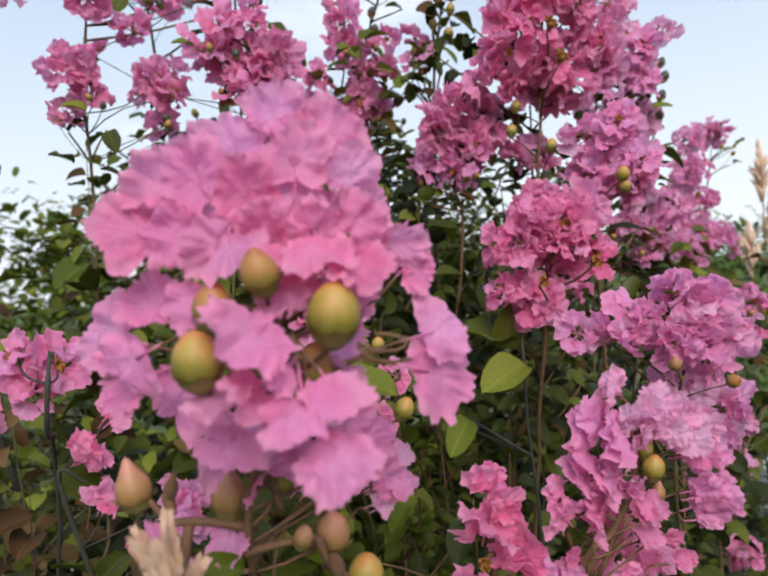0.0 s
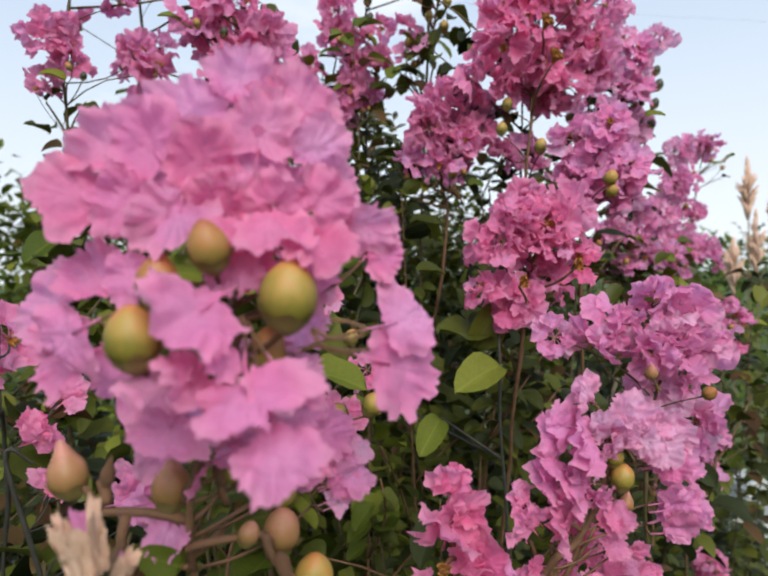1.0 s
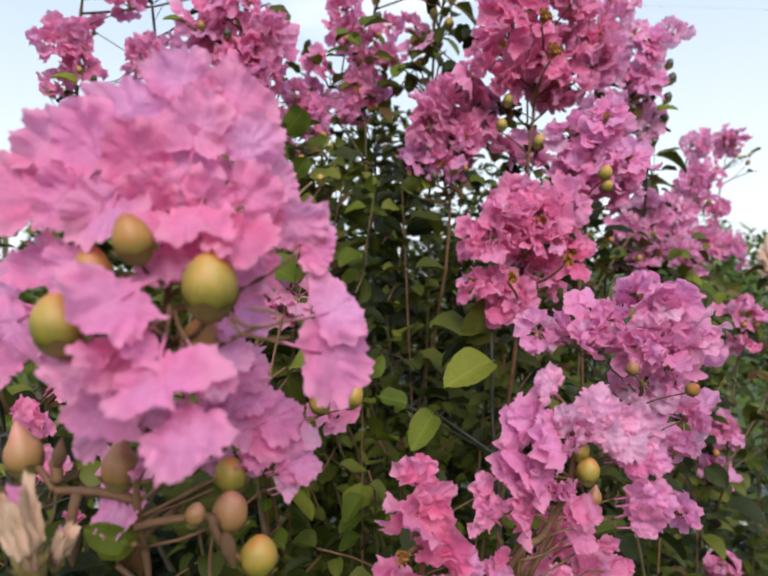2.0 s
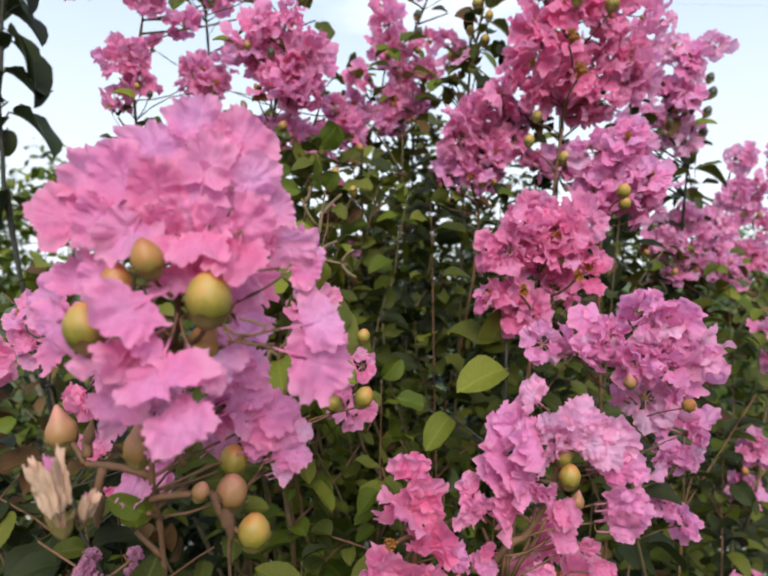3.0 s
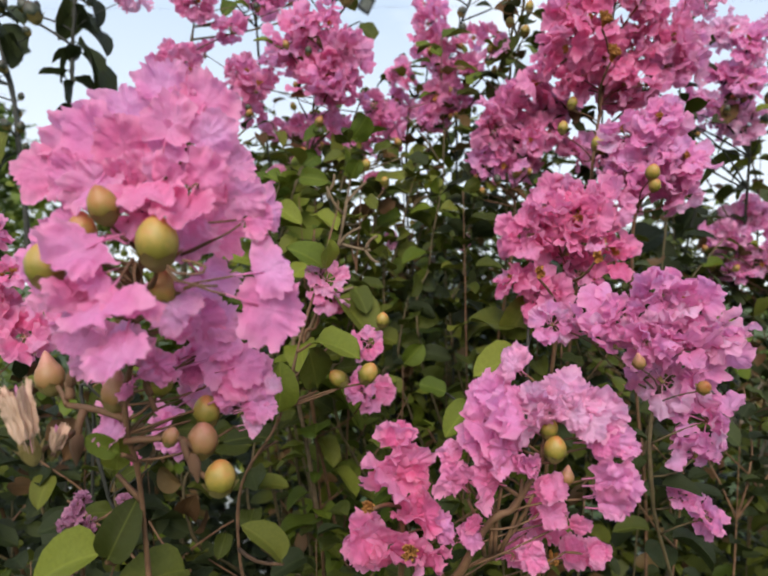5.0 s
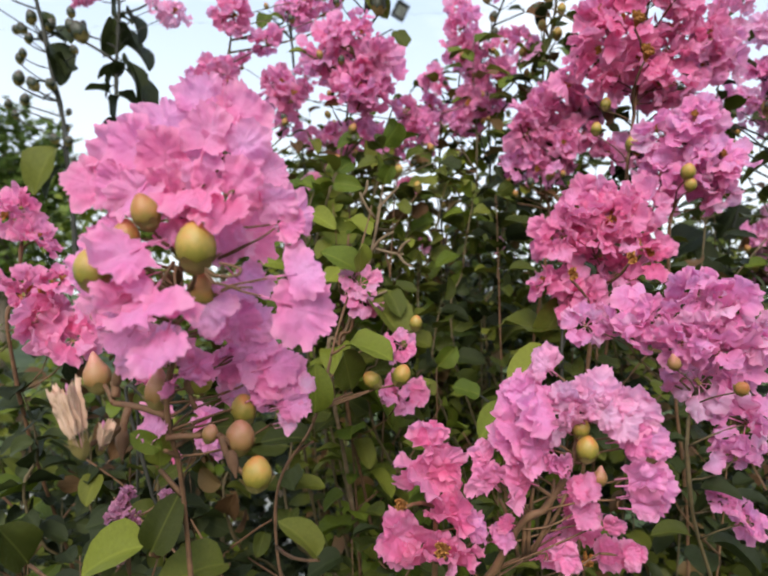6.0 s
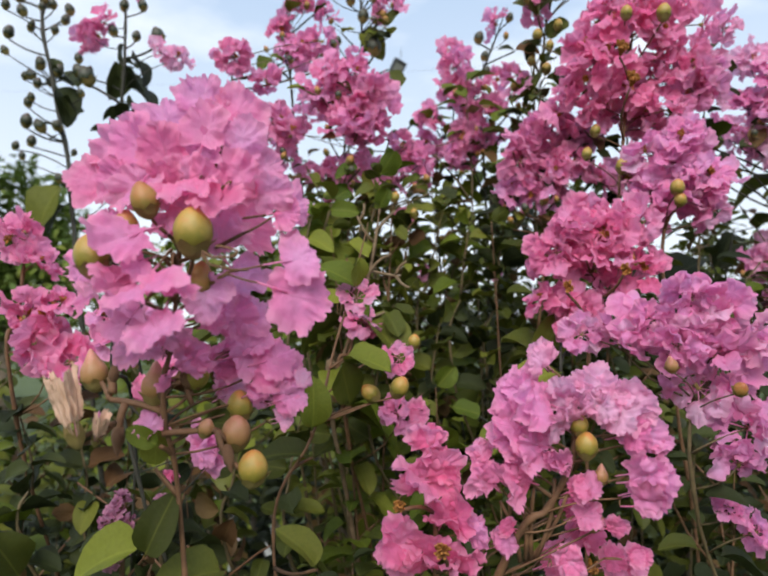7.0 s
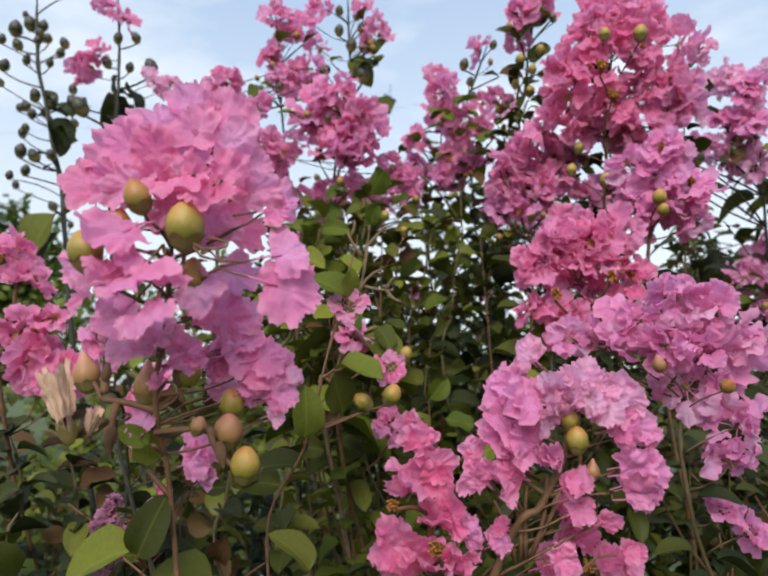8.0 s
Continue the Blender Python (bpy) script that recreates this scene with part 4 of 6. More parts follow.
for p, r, k in (((0.0605, 0.2500, 1.4275), 0.0034, "olive"), ((0.0625, 0.2480, 1.4200), 0.0042, "olive"), ((0.0671, 0.2620, 1.3884), 0.0036, "olive"), ((0.0691, 0.2560, 1.4068), 0.0028, "tan")):
    s.capsule(p, (0.05, -0.2, 1.0), r, k)
s.ruffle([(0.0682, 0.2850, 1.3768, 0.0094), (0.0560, 0.2850, 1.3667, 0.0090), (0.0807, 0.2850, 1.3652, 0.0076), (0.0888, 0.2850, 1.3646, 0.0055), (0.0628, 0.2800, 1.3881, 0.0068)], "hot", 3)
for p in ((0.0690, 0.2800, 1.3607),):
    part("stamen_tuft", STAMENS[0], s.root, placed(s.local(p), facing((0.0, -0.6, 0.8), 0.3), 0.0060), "large golden stamens")
    s.twig(s.nearest(p), p, 0.001, 0.0008)
for a, b in (((0.0400, 0.2640, 1.3720), (0.0370, 0.2560, 1.4010)), ((0.0420, 0.2640, 1.3720), (0.0430, 0.2550, 1.4020)), ((0.0440, 0.2640, 1.3720), (0.0510, 0.2540, 1.4060)), ((0.0400, 0.2660, 1.3690), (0.0560, 0.2560, 1.4000)), ((0.0380, 0.2660, 1.3700), (0.0300, 0.2580, 1.3960))):
    s.twig(a, b, 0.0011, 0.0007, 0.06)
s.leaf((0.0410, 0.2560, 1.4040), (-0.5, -0.3, -0.7), 0.011, "light", (0.8, -1, 0.0))
s.finish(M_STEM)

# bright pink head low down
s = flowering_shoot((0.02, 0.52, 0.0), [(0.0, 0.37, 1.1), (0.0028, 0.2750, 1.3613), (0.0021, 0.2680, 1.3900), (0.0012, 0.2650, 1.4165)], [],
    "pink", "bright pink flower head with yellow stamens", done=False)
s.ruffle([(0.0003, 0.2620, 1.4179, 0.0082), (-0.0022, 0.2600, 1.4024, 0.0121), (0.0080, 0.2630, 1.4067, 0.0082), (0.0094, 0.2580, 1.3901, 0.0099)], "hot", 3)
s.ruffle([(-0.0134, 0.2620, 1.3749, 0.0113), (0.0019, 0.2580, 1.3760, 0.0114), (0.0134, 0.2600, 1.3707, 0.0087)], "hot", 3)
s.ruffle([(0.0209, 0.2620, 1.3815, 0.0068), (0.0316, 0.2620, 1.3796, 0.0052)], "lilac", 3)
for p, q in (((-0.0091, 0.2450, 1.3948), 0.0050), ((0.0072, 0.2400, 1.3798), 0.0062)):
    part("stamen_tuft", STAMENS[3], s.root, placed(s.local(p), facing((-0.1, -0.8, 0.6), 0.7), q), "large golden stamens")
    s.twig(s.nearest(p), p, 0.001, 0.0008)
s.finish(M_STEM)

# deep pink tall head behind
flowering_shoot((-0.08, 0.90, 0.0), [(-0.07, 0.72, 1.0), (-0.1226, 0.5600, 1.4580), (-0.0932, 0.5500, 1.5935), (-0.0731, 0.5400, 1.7040)],
    [(-0.0947, 0.5300, 1.6961, 0.0237), (-0.0716, 0.5300, 1.6982, 0.0245), (-0.0537, 0.5300, 1.6811, 0.0216), (-0.0722, 0.5300, 1.6635, 0.0243), (-0.1016, 0.5400, 1.6807, 0.0203), (-0.0535, 0.5300, 1.6505, 0.0206), (-0.0727, 0.5300, 1.6401, 0.0224)],
    "pink", "tall deep-pink flower head with sparse capsules", 0.0092, 1.0, wood=M_TWIG)
s = flowering_shoot((-0.02, 0.98, 0.0), [(0.0, 0.78, 1.0), (-0.0870, 0.6000, 1.5108), (-0.0598, 0.5800, 1.6093), (-0.0453, 0.5700, 1.6551)],
    [(-0.0812, 0.5500, 1.6166, 0.0166), (-0.0569, 0.5600, 1.6205, 0.0206), (-0.0335, 0.5700, 1.6468, 0.0171), (-0.0155, 0.5800, 1.6341, 0.0173), (-0.0329, 0.5800, 1.6177, 0.0144)],
    "dusk", "faded pink open flower head among leaves", 0.0090, 0.8, wood=M_TWIG, leaf_range=(1.3, 1.62), done=False)
s.head([(-0.1600, 0.6000, 1.6850, 0.0166), (-0.1520, 0.6000, 1.6480, 0.0166), (-0.1290, 0.6000, 1.6310, 0.0137), (-0.1010, 0.6000, 1.6350, 0.0156), (-0.0770, 0.6000, 1.6360, 0.0166), (-0.1010, 0.6000, 1.6100, 0.0117), (-0.1980, 0.6000, 1.7070, 0.0127)], "dusk", 0.0086, 0.75, stamens=0.2)
s.head([(-0.0410, 0.6100, 1.6380, 0.0129), (-0.0190, 0.6100, 1.6300, 0.0119), (0.0130, 0.6100, 1.6490, 0.0149), (0.0280, 0.6100, 1.6690, 0.0119)], "dusk", 0.0084, 0.7, stamens=0.2)
s.ruffle([(-0.0151, 0.5600, 1.5242, 0.0089), (-0.0350, 0.5700, 1.5796, 0.0127), (0.0540, 0.6000, 1.5296, 0.0075), (-0.1231, 0.5800, 1.5895, 0.0085)], "dusk", 2)
for a, b in (((-0.0584, 0.5400, 1.5356), (-0.0689, 0.5300, 1.5636)), ((-0.0584, 0.5400, 1.5356), (-0.0457, 0.5300, 1.5537)), ((-0.0571, 0.5400, 1.5378), (-0.0358, 0.5300, 1.5379)), ((-0.0582, 0.5400, 1.5140), (-0.0421, 0.5300, 1.5218)), ((-0.0603, 0.5400, 1.5053), (-0.0562, 0.5400, 1.5378))):
    s.twig(a, b, 0.0022, 0.0014, 0.1)
s.finish(M_TWIG)

# loose heads against the sky
s = flowering_shoot((-0.12, 1.02, 0.0), [(-0.10, 0.85, 1.0), (-0.1456, 0.6600, 1.5854), (-0.1591, 0.6400, 1.7337), (-0.1644, 0.6300, 1.8471)],
    [(-0.1616, 0.6200, 1.8408, 0.0230), (-0.1449, 0.6200, 1.8245, 0.0163), (-0.1645, 0.6200, 1.7941, 0.0195), (-0.1481, 0.6200, 1.7640, 0.0204), (-0.1343, 0.6200, 1.7715, 0.0161), (-0.1403, 0.6200, 1.7042, 0.0159), (-0.1621, 0.6200, 1.6807, 0.0180)],
    "pink", "loose pink flower head on a thin stem against the sky", 0.0088, 0.7, wood=M_DARK_TWIG)
s = flowering_shoot((-0.05, 1.00, 0.0), [(-0.03, 0.82, 1.0), (-0.0955, 0.6600, 1.5940), (-0.0823, 0.6400, 1.7570), (-0.0831, 0.6400, 1.9131)],
    [(-0.1192, 0.6300, 1.8430, 0.0144), (-0.1167, 0.6300, 1.8161, 0.0132), (-0.0520, 0.6300, 1.8300, 0.0150), (-0.0600, 0.6300, 1.8160, 0.0100), (-0.1152, 0.6400, 1.8731, 0.0147), (-0.0643, 0.6400, 1.8623, 0.0123)],
    "pink", "pink flower spray with green buds on a thin stem", 0.0088, 0.6, wood=M_DARK_TWIG, done=False)
for p, r in (((-0.0660, 0.6300, 1.7797), 0.0075), ((-0.0913, 0.6300, 1.8346), 0.0050), ((-0.0663, 0.6300, 1.8353), 0.0045), ((-0.0778, 0.6300, 1.8157), 0.0060), ((-0.0909, 0.6300, 1.8584), 0.0045), ((-0.0612, 0.6300, 1.8201), 0.004), ((-0.1060, 0.6300, 1.7888), 0.004)):
    s.capsule(p, (0.1, -0.2, 1.0), r, "bud")
s.leaf((-0.0813, 0.6400, 1.8039), (0.5, -0.2, -0.6), 0.035, "dark", (0, -1, 0.3))
s.leaf((-0.0530, 0.6400, 1.7577), (0.7, -0.2, -0.8), 0.026, "dark", (0.6, -1, 0.3))
s.finish(M_DARK_TWIG)
s = flowering_shoot((0.04, 1.05, 0.0), [(0.05, 0.88, 1.0), (-0.0042, 0.6800, 1.6051), (0.0349, 0.6600, 1.7167), (0.0791, 0.6600, 1.8312)],
    [(0.0203, 0.6400, 1.7548, 0.0173), (0.0165, 0.6400, 1.7295, 0.0161), (-0.0087, 0.6400, 1.7002, 0.0139), (0.0662, 0.6500, 1.8057, 0.0143), (0.0337, 0.6500, 1.6928, 0.0162), (0.0615, 0.6500, 1.7135, 0.0151), (-0.0106, 0.6600, 1.6766, 0.0176), (0.0218, 0.6600, 1.6660, 0.0185), (0.0493, 0.6600, 1.6756, 0.0163)],
    "pink", "open pink flower spray with small dark buds", 0.0088, 0.7, wood=M_DARK_TWIG, done=False)
for p, r in (((0.0465, 0.6500, 1.7927), 0.0052), ((0.0525, 0.6500, 1.7717), 0.0042), ((0.0538, 0.6500, 1.7542), 0.0042), ((0.0493, 0.6500, 1.7389), 0.0040), ((0.0802, 0.6500, 1.8134), 0.004), ((0.0318, 0.6500, 1.7099), 0.004)):
    s.capsule(p, (0.3, -0.2, 0.9), r, "bud")
s.finish(M_DARK_TWIG)
flowering_shoot((0.06, 1.1, 0.0), [(0.06, 0.9, 1.0), (0.0520, 0.6800, 1.5856), (0.0426, 0.6600, 1.6778), (0.0264, 0.6500, 1.7684)],
    [(0.0158, 0.6400, 1.7744, 0.0112), (0.0388, 0.6400, 1.7336, 0.0143), (0.0566, 0.6400, 1.7056, 0.0153), (0.0337, 0.6400, 1.6979, 0.0153), (0.0515, 0.6400, 1.6724, 0.0173), (0.0653, 0.6500, 1.7425, 0.0114), (0.0238, 0.6500, 1.6622, 0.0145)],
    "dusk", "faded pink flower spray on a thin dark stem", 0.0086, 0.65, wood=M_DARK_TWIG, leaf_range=(1.5, 1.62))
s = flowering_shoot((0.12, 1.0, 0.0), [(0.12, 0.82, 1.0), (0.0948, 0.6000, 1.6567), (0.1029, 0.5900, 1.7294), (0.1178, 0.5800, 1.8337)],
    [(0.0997, 0.5700, 1.7943, 0.0174), (0.1169, 0.5700, 1.8032, 0.0145), (0.0974, 0.5800, 1.7770, 0.0117), (0.0782, 0.5900, 1.7209, 0.0128), (0.0818, 0.5900, 1.6999, 0.0137)],
    "dusk", "pale faded pink spray with olive pods", 0.0086, 0.7, wood=M_TWIG, done=False)
for p, r in (((0.0971, 0.5700, 1.7506), 0.0046), ((0.1081, 0.5700, 1.7394), 0.0040), ((0.1044, 0.5700, 1.7170), 0.0045), ((0.0909, 0.5700, 1.7256), 0.0038), ((0.1164, 0.5700, 1.7592), 0.0042)):
    s.capsule(p, (0.1, -0.2, 1.0), r, "olive")
for p, d, k in (((0.0995, 0.5800, 1.7715), (-0.5, -0.4, 0.6), "dark"), ((0.1054, 0.5800, 1.7501), (0.7, -0.3, 0.5), "dark"), ((0.1020, 0.5800, 1.7349), (-0.8, -0.3, 0.2), "red"), ((0.1124, 0.5800, 1.7862), (0.5, -0.4, 0.8), "dark"), ((0.1030, 0.5800, 1.7117), (0.8, -0.3, -0.2), "dark")):
    s.leaf(p, d, 0.026, k, (0.3, -0.8, 0.4))
s.leaf((0.1035, 0.5800, 1.7194), (-0.4, -0.3, -0.4), 0.035, "dark")
s.leaf((0.0995, 0.5800, 1.6942), (-0.7, -0.3, 0.1), 0.030, "dark")
s.leaf((0.1118, 0.5800, 1.7392), (0.5, -0.3, -0.5), 0.030, "dark")
s.finish(M_TWIG)

# far heads to one side
s = flowering_shoot((0.42, 1.0, 0.0), [(0.38, 0.80, 1.1), (0.3397, 0.6400, 1.5857), (0.3219, 0.6300, 1.6697), (0.3242, 0.6200, 1.7461)],
    [(0.3137, 0.6000, 1.7023, 0.0239), (0.2995, 0.6100, 1.6813, 0.0243), (0.3185, 0.6000, 1.6712, 0.0215), (0.2945, 0.6200, 1.6473, 0.0237), (0.3189, 0.6100, 1.6400, 0.0204), (0.2659, 0.6000, 1.6545, 0.0210)],
    "lilac", "tall dusky pink flower spray with dark buds", 0.0090, 0.75, wood=M_DARK_TWIG, leaf_range=(1.50, 1.62), done=False)
s.head([(0.2994, 0.6000, 1.7238, 0.0191), (0.3376, 0.6000, 1.7262, 0.0172)], "pale", 0.0086, 0.8)
for p, r in (((0.3424, 0.6000, 1.6855), 0.0048), ((0.3376, 0.6000, 1.6664), 0.0045), ((0.3400, 0.6000, 1.6999), 0.0042), ((0.3328, 0.6000, 1.6449), 0.0045), ((0.2570, 0.5800, 1.6424), 0.005)):
    s.capsule(p, (0.3, -0.2, 0.9), r, "bud")
s.finish(M_DARK_TWIG)
flowering_shoot((0.52, 1.1, 0.0), [(0.47, 0.88, 1.1), (0.3995, 0.7000, 1.4375), (0.4048, 0.6900, 1.5374), (0.4206, 0.6800, 1.6398)],
    [(0.3240, 0.6600, 1.5358, 0.0242), (0.3503, 0.6600, 1.5568, 0.0231), (0.3609, 0.6600, 1.5147, 0.0242), (0.3984, 0.6700, 1.5470, 0.0256), (0.4144, 0.6700, 1.5897, 0.0235), (0.3977, 0.6600, 1.5042, 0.0231), (0.4206, 0.6800, 1.6344, 0.0195), (0.3346, 0.6600, 1.4989, 0.0189)],
    "lilac", "dusky rose flower head among leaves", 0.0090, 0.85, wood=M_STEM, leaf_range=(1.25, 1.55))
flowering_shoot((0.70, 1.3, 0.0), [(0.66, 1.05, 1.1), (0.6115, 0.9000, 1.3569), (0.6167, 0.9000, 1.5291), (0.6488, 0.9000, 1.7001)],
    [(0.6475, 0.9000, 1.6845, 0.0267), (0.5828, 0.8800, 1.6286, 0.0304), (0.5870, 0.8800, 1.5751, 0.0396), (0.6080, 0.8800, 1.5126, 0.0398), (0.5660, 0.8800, 1.5307, 0.0334), (0.5011, 0.8600, 1.5331, 0.0322)],
    "dusk", "slender dusky pink flower spray with a single top flower", 0.0095, 0.7, wood=M_TWIG, leaf_range=(1.1, 1.5))
flowering_shoot((0.50, 0.95, 0.0), [(0.44, 0.74, 1.1), (0.3595, 0.5600, 1.2671), (0.3729, 0.5600, 1.3618), (0.3911, 0.5600, 1.4469)],
    [(0.3820, 0.5500, 1.4479, 0.0170), (0.3743, 0.5500, 1.4202, 0.0160), (0.3565, 0.5500, 1.3370, 0.0188), (0.3484, 0.5500, 1.3050, 0.0159), (0.3653, 0.5600, 1.2033, 0.0192)],
    "pink", "small pink flower heads on a low side stem", 0.0088, 0.75, wood=M_TWIG, leaf_range=(1.1, 1.3), leaf_kinds=("deep",))

# heads on the other side, behind the near one
flowering_shoot((-0.26, 0.85, 0.0), [(-0.25, 0.70, 1.0), (-0.2063, 0.5700, 1.5763), (-0.2049, 0.5600, 1.6598), (-0.1959, 0.5600, 1.7446)],
    [(-0.1924, 0.5500, 1.7358, 0.0184), (-0.2034, 0.5500, 1.6810, 0.0245), (-0.1968, 0.5500, 1.6613, 0.0184), (-0.2166, 0.5500, 1.6460, 0.0140), (-0.1625, 0.5600, 1.7133, 0.0179), (-0.1486, 0.5500, 1.6701, 0.0193), (-0.1355, 0.5500, 1.6547, 0.0175), (-0.1405, 0.5800, 1.7487, 0.0203), (-0.1128, 0.5800, 1.7626, 0.0139)],
    "pink", "pink flower spray with open gaps against the sky", 0.0090, 0.8, wood=M_TWIG, leaf_range=(1.3, 1.55), leaf_kinds=("dark", "light"))
flowering_shoot((-0.28, 0.62, 0.0), [(-0.26, 0.50, 1.0), (-0.2590, 0.3600, 1.4165), (-0.2560, 0.3550, 1.4779), (-0.2497, 0.3500, 1.5258)],
    [(-0.2562, 0.3500, 1.5288, 0.0132), (-0.2415, 0.3500, 1.5108, 0.0107), (-0.2490, 0.3500, 1.4779, 0.0143), (-0.2283, 0.3500, 1.4811, 0.0131), (-0.2360, 0.3500, 1.4632, 0.0119), (-0.2169, 0.3500, 1.4501, 0.0100), (-0.2326, 0.3500, 1.4469, 0.0089)],
    "hot", "deep pink flower head on a russet stem", 0.0084, 0.9, leaf_range=(1.1, 1.36), leaf_kinds=("dark", "light"))
flowering_shoot((-0.26, 0.56, 0.0), [(-0.24, 0.47, 1.0), (-0.1880, 0.3750, 1.3900), (-0.1704, 0.3150, 1.4489), (-0.1653, 0.3100, 1.4812)],
    [(-0.1835, 0.3300, 1.4778, 0.0071), (-0.1693, 0.3300, 1.4742, 0.0085), (-0.1771, 0.3300, 1.4612, 0.0076)],
    "pink", "soft pink flower head beside the near one", 0.0068, 0.5, wood=M_DARK_TWIG, thick=0.0009, leaf_range=(1.2, 1.36), leaf_kinds=("deep",))
s = flowering_shoot((-0.10, 0.62, 0.0), [(-0.11, 0.46, 1.0), (-0.1684, 0.3400, 1.3875), (-0.1625, 0.3350, 1.4201)], [],
    "hot", "small deep pink flowers low on a twig", thick=0.0009, leaf_range=(1.1, 1.3), leaf_size=0.022, leaf_kinds=("deep",), done=False)
s.ruffle([(-0.1589, 0.3300, 1.4338, 0.0087), (-0.1526, 0.3300, 1.4137, 0.0081), (-0.1436, 0.3300, 1.3889, 0.0043), (-0.1480, 0.3300, 1.4497, 0.0082)], "hot", 3)
s.ruffle([(-0.1191, 0.3200, 1.4078, 0.0103), (-0.1150, 0.3200, 1.3990, 0.0072)], "lilac", 3)
s.finish(M_DARK_TWIG)
s = Shoot("flowering_shoot", (-0.15, 0.34, 0.0), "short stem ending in two dried plum-coloured flower spikes", "flowering branch", HEADS)
s.main([(-0.135, 0.29, 1.1), (-0.1150, 0.2320, 1.3650), (-0.1130, 0.2260, 1.4020)], 0.0012, 0.0006)
s.head([(-0.1130, 0.2250, 1.4010, 0.0050), (-0.1138, 0.2250, 1.3945, 0.0056), (-0.1130, 0.2255, 1.3875, 0.0056), (-0.1135, 0.2260, 1.3805, 0.0050)], "plum", 0.0021, 0.8, stamens=0.0)
s.head([(-0.1010, 0.2350, 1.3990, 0.0036), (-0.1015, 0.2350, 1.3930, 0.0040)], "plum", 0.0019, 0.8, stamens=0.0)
s.finish(M_STEM)
flowering_shoot((0.0, 0.66, 0.0), [(-0.02, 0.56, 1.0), (-0.0657, 0.4400, 1.4025), (-0.0594, 0.4300, 1.4574), (-0.0514, 0.4300, 1.5060)],
    [(-0.0505, 0.4200, 1.4754, 0.0088), (-0.0233, 0.4000, 1.4148, 0.0076)],
    "pink", "russet twig with one small pink flower", 0.0076, 0.6, leaf_range=(1.15, 1.5), leaf_kinds=("dark", "light", "light"))
# ---- leafy shoots ----
LEAFY = "leafy shoots of the shrub"


def leafy_shoot(x, y, top, seed, kinds, label, wood=M_TWIG, low=1.05, size=0.037, step=0.026, massed=False):
    """A leafy stem with side twigs, without flowers."""
    rng = random.Random(seed)
    s = Shoot("leafy_shoot", (x * 0.85 + rng.uniform(-0.05, 0.05), y + rng.uniform(0.02, 0.16), 0.0), label, "leafy branch", LEAFY)
    s.rng = rng
    lean = rng.uniform(-0.05, 0.05)
    s.main([(x * 0.95 + lean, y + 0.03, 0.7), (x + lean * 0.4, y, top - 0.28), (x, y - rng.uniform(0, 0.04), top)], 0.0015, 0.0007)
    mass = LeafMass()

    def put(p, d, big, up):
        if massed:
            mass.add(s.local(p), d, big, rng.choice(kinds), up, rng)
        else:
            s.leaf(p, d, big, rng.choice(kinds), up, False)

    z, turn = low, rng.uniform(0, 6)
    while z < top:
        p = min(s.nodes, key=lambda n: abs(n.z - z)) + s.base
        p.z = z
        for k in (0, math.pi):
            a = turn + k + rng.uniform(-0.5, 0.5)
            d = Vector((math.cos(a), math.sin(a), rng.uniform(-0.45, 0.55)))
            put(p + d * rng.uniform(0.002, 0.012), d, size * rng.uniform(0.6, 1.25), (rng.uniform(-0.6, 0.6), rng.uniform(-0.8, 0.3), 1))
        turn += 1.57 + rng.uniform(-0.4, 0.4)
        z += step * rng.uniform(0.75, 1.25)
    s.tip_leaves(2, size, kinds)
    for k in range(6 if massed else 3):
        z = rng.uniform(low + 0.1, top - 0.06)
        q = min(s.nodes, key=lambda n: abs(n.z - z)) + s.base
        a = rng.uniform(0, math.tau)
        tip = q + Vector((math.cos(a) * 0.08, math.sin(a) * 0.05, rng.uniform(0.04, 0.10)))
        s.twig(q, tip, 0.0011, 0.0006)
        count = 11 if massed else 7
        for i in range(count):
            p = q.lerp(tip, 0.2 + 0.8 * i / (count - 1))
            b = a + (i % 2 - 0.5) * 2.4 + rng.uniform(-0.3, 0.3)
            put(p, Vector((math.cos(b), math.sin(b), rng.uniform(-0.5, 0.5))), size * rng.uniform(0.55, 1.0), (rng.uniform(-0.6, 0.6), -0.3, 1))
    mass.finish(s.root)
    if top > 1.5 and rng.random() < 0.35:
        for k in range(3):
            p = s.nodes[-1] + s.base + Vector((rng.uniform(-0.02, 0.02), rng.uniform(-0.02, 0.0), rng.uniform(-0.04, 0.02)))
            s.capsule(p, (rng.uniform(-0.4, 0.4), -0.2, 1), 0.0036, "bud" if "deep" in kinds else "olive")
    s.finish(wood)


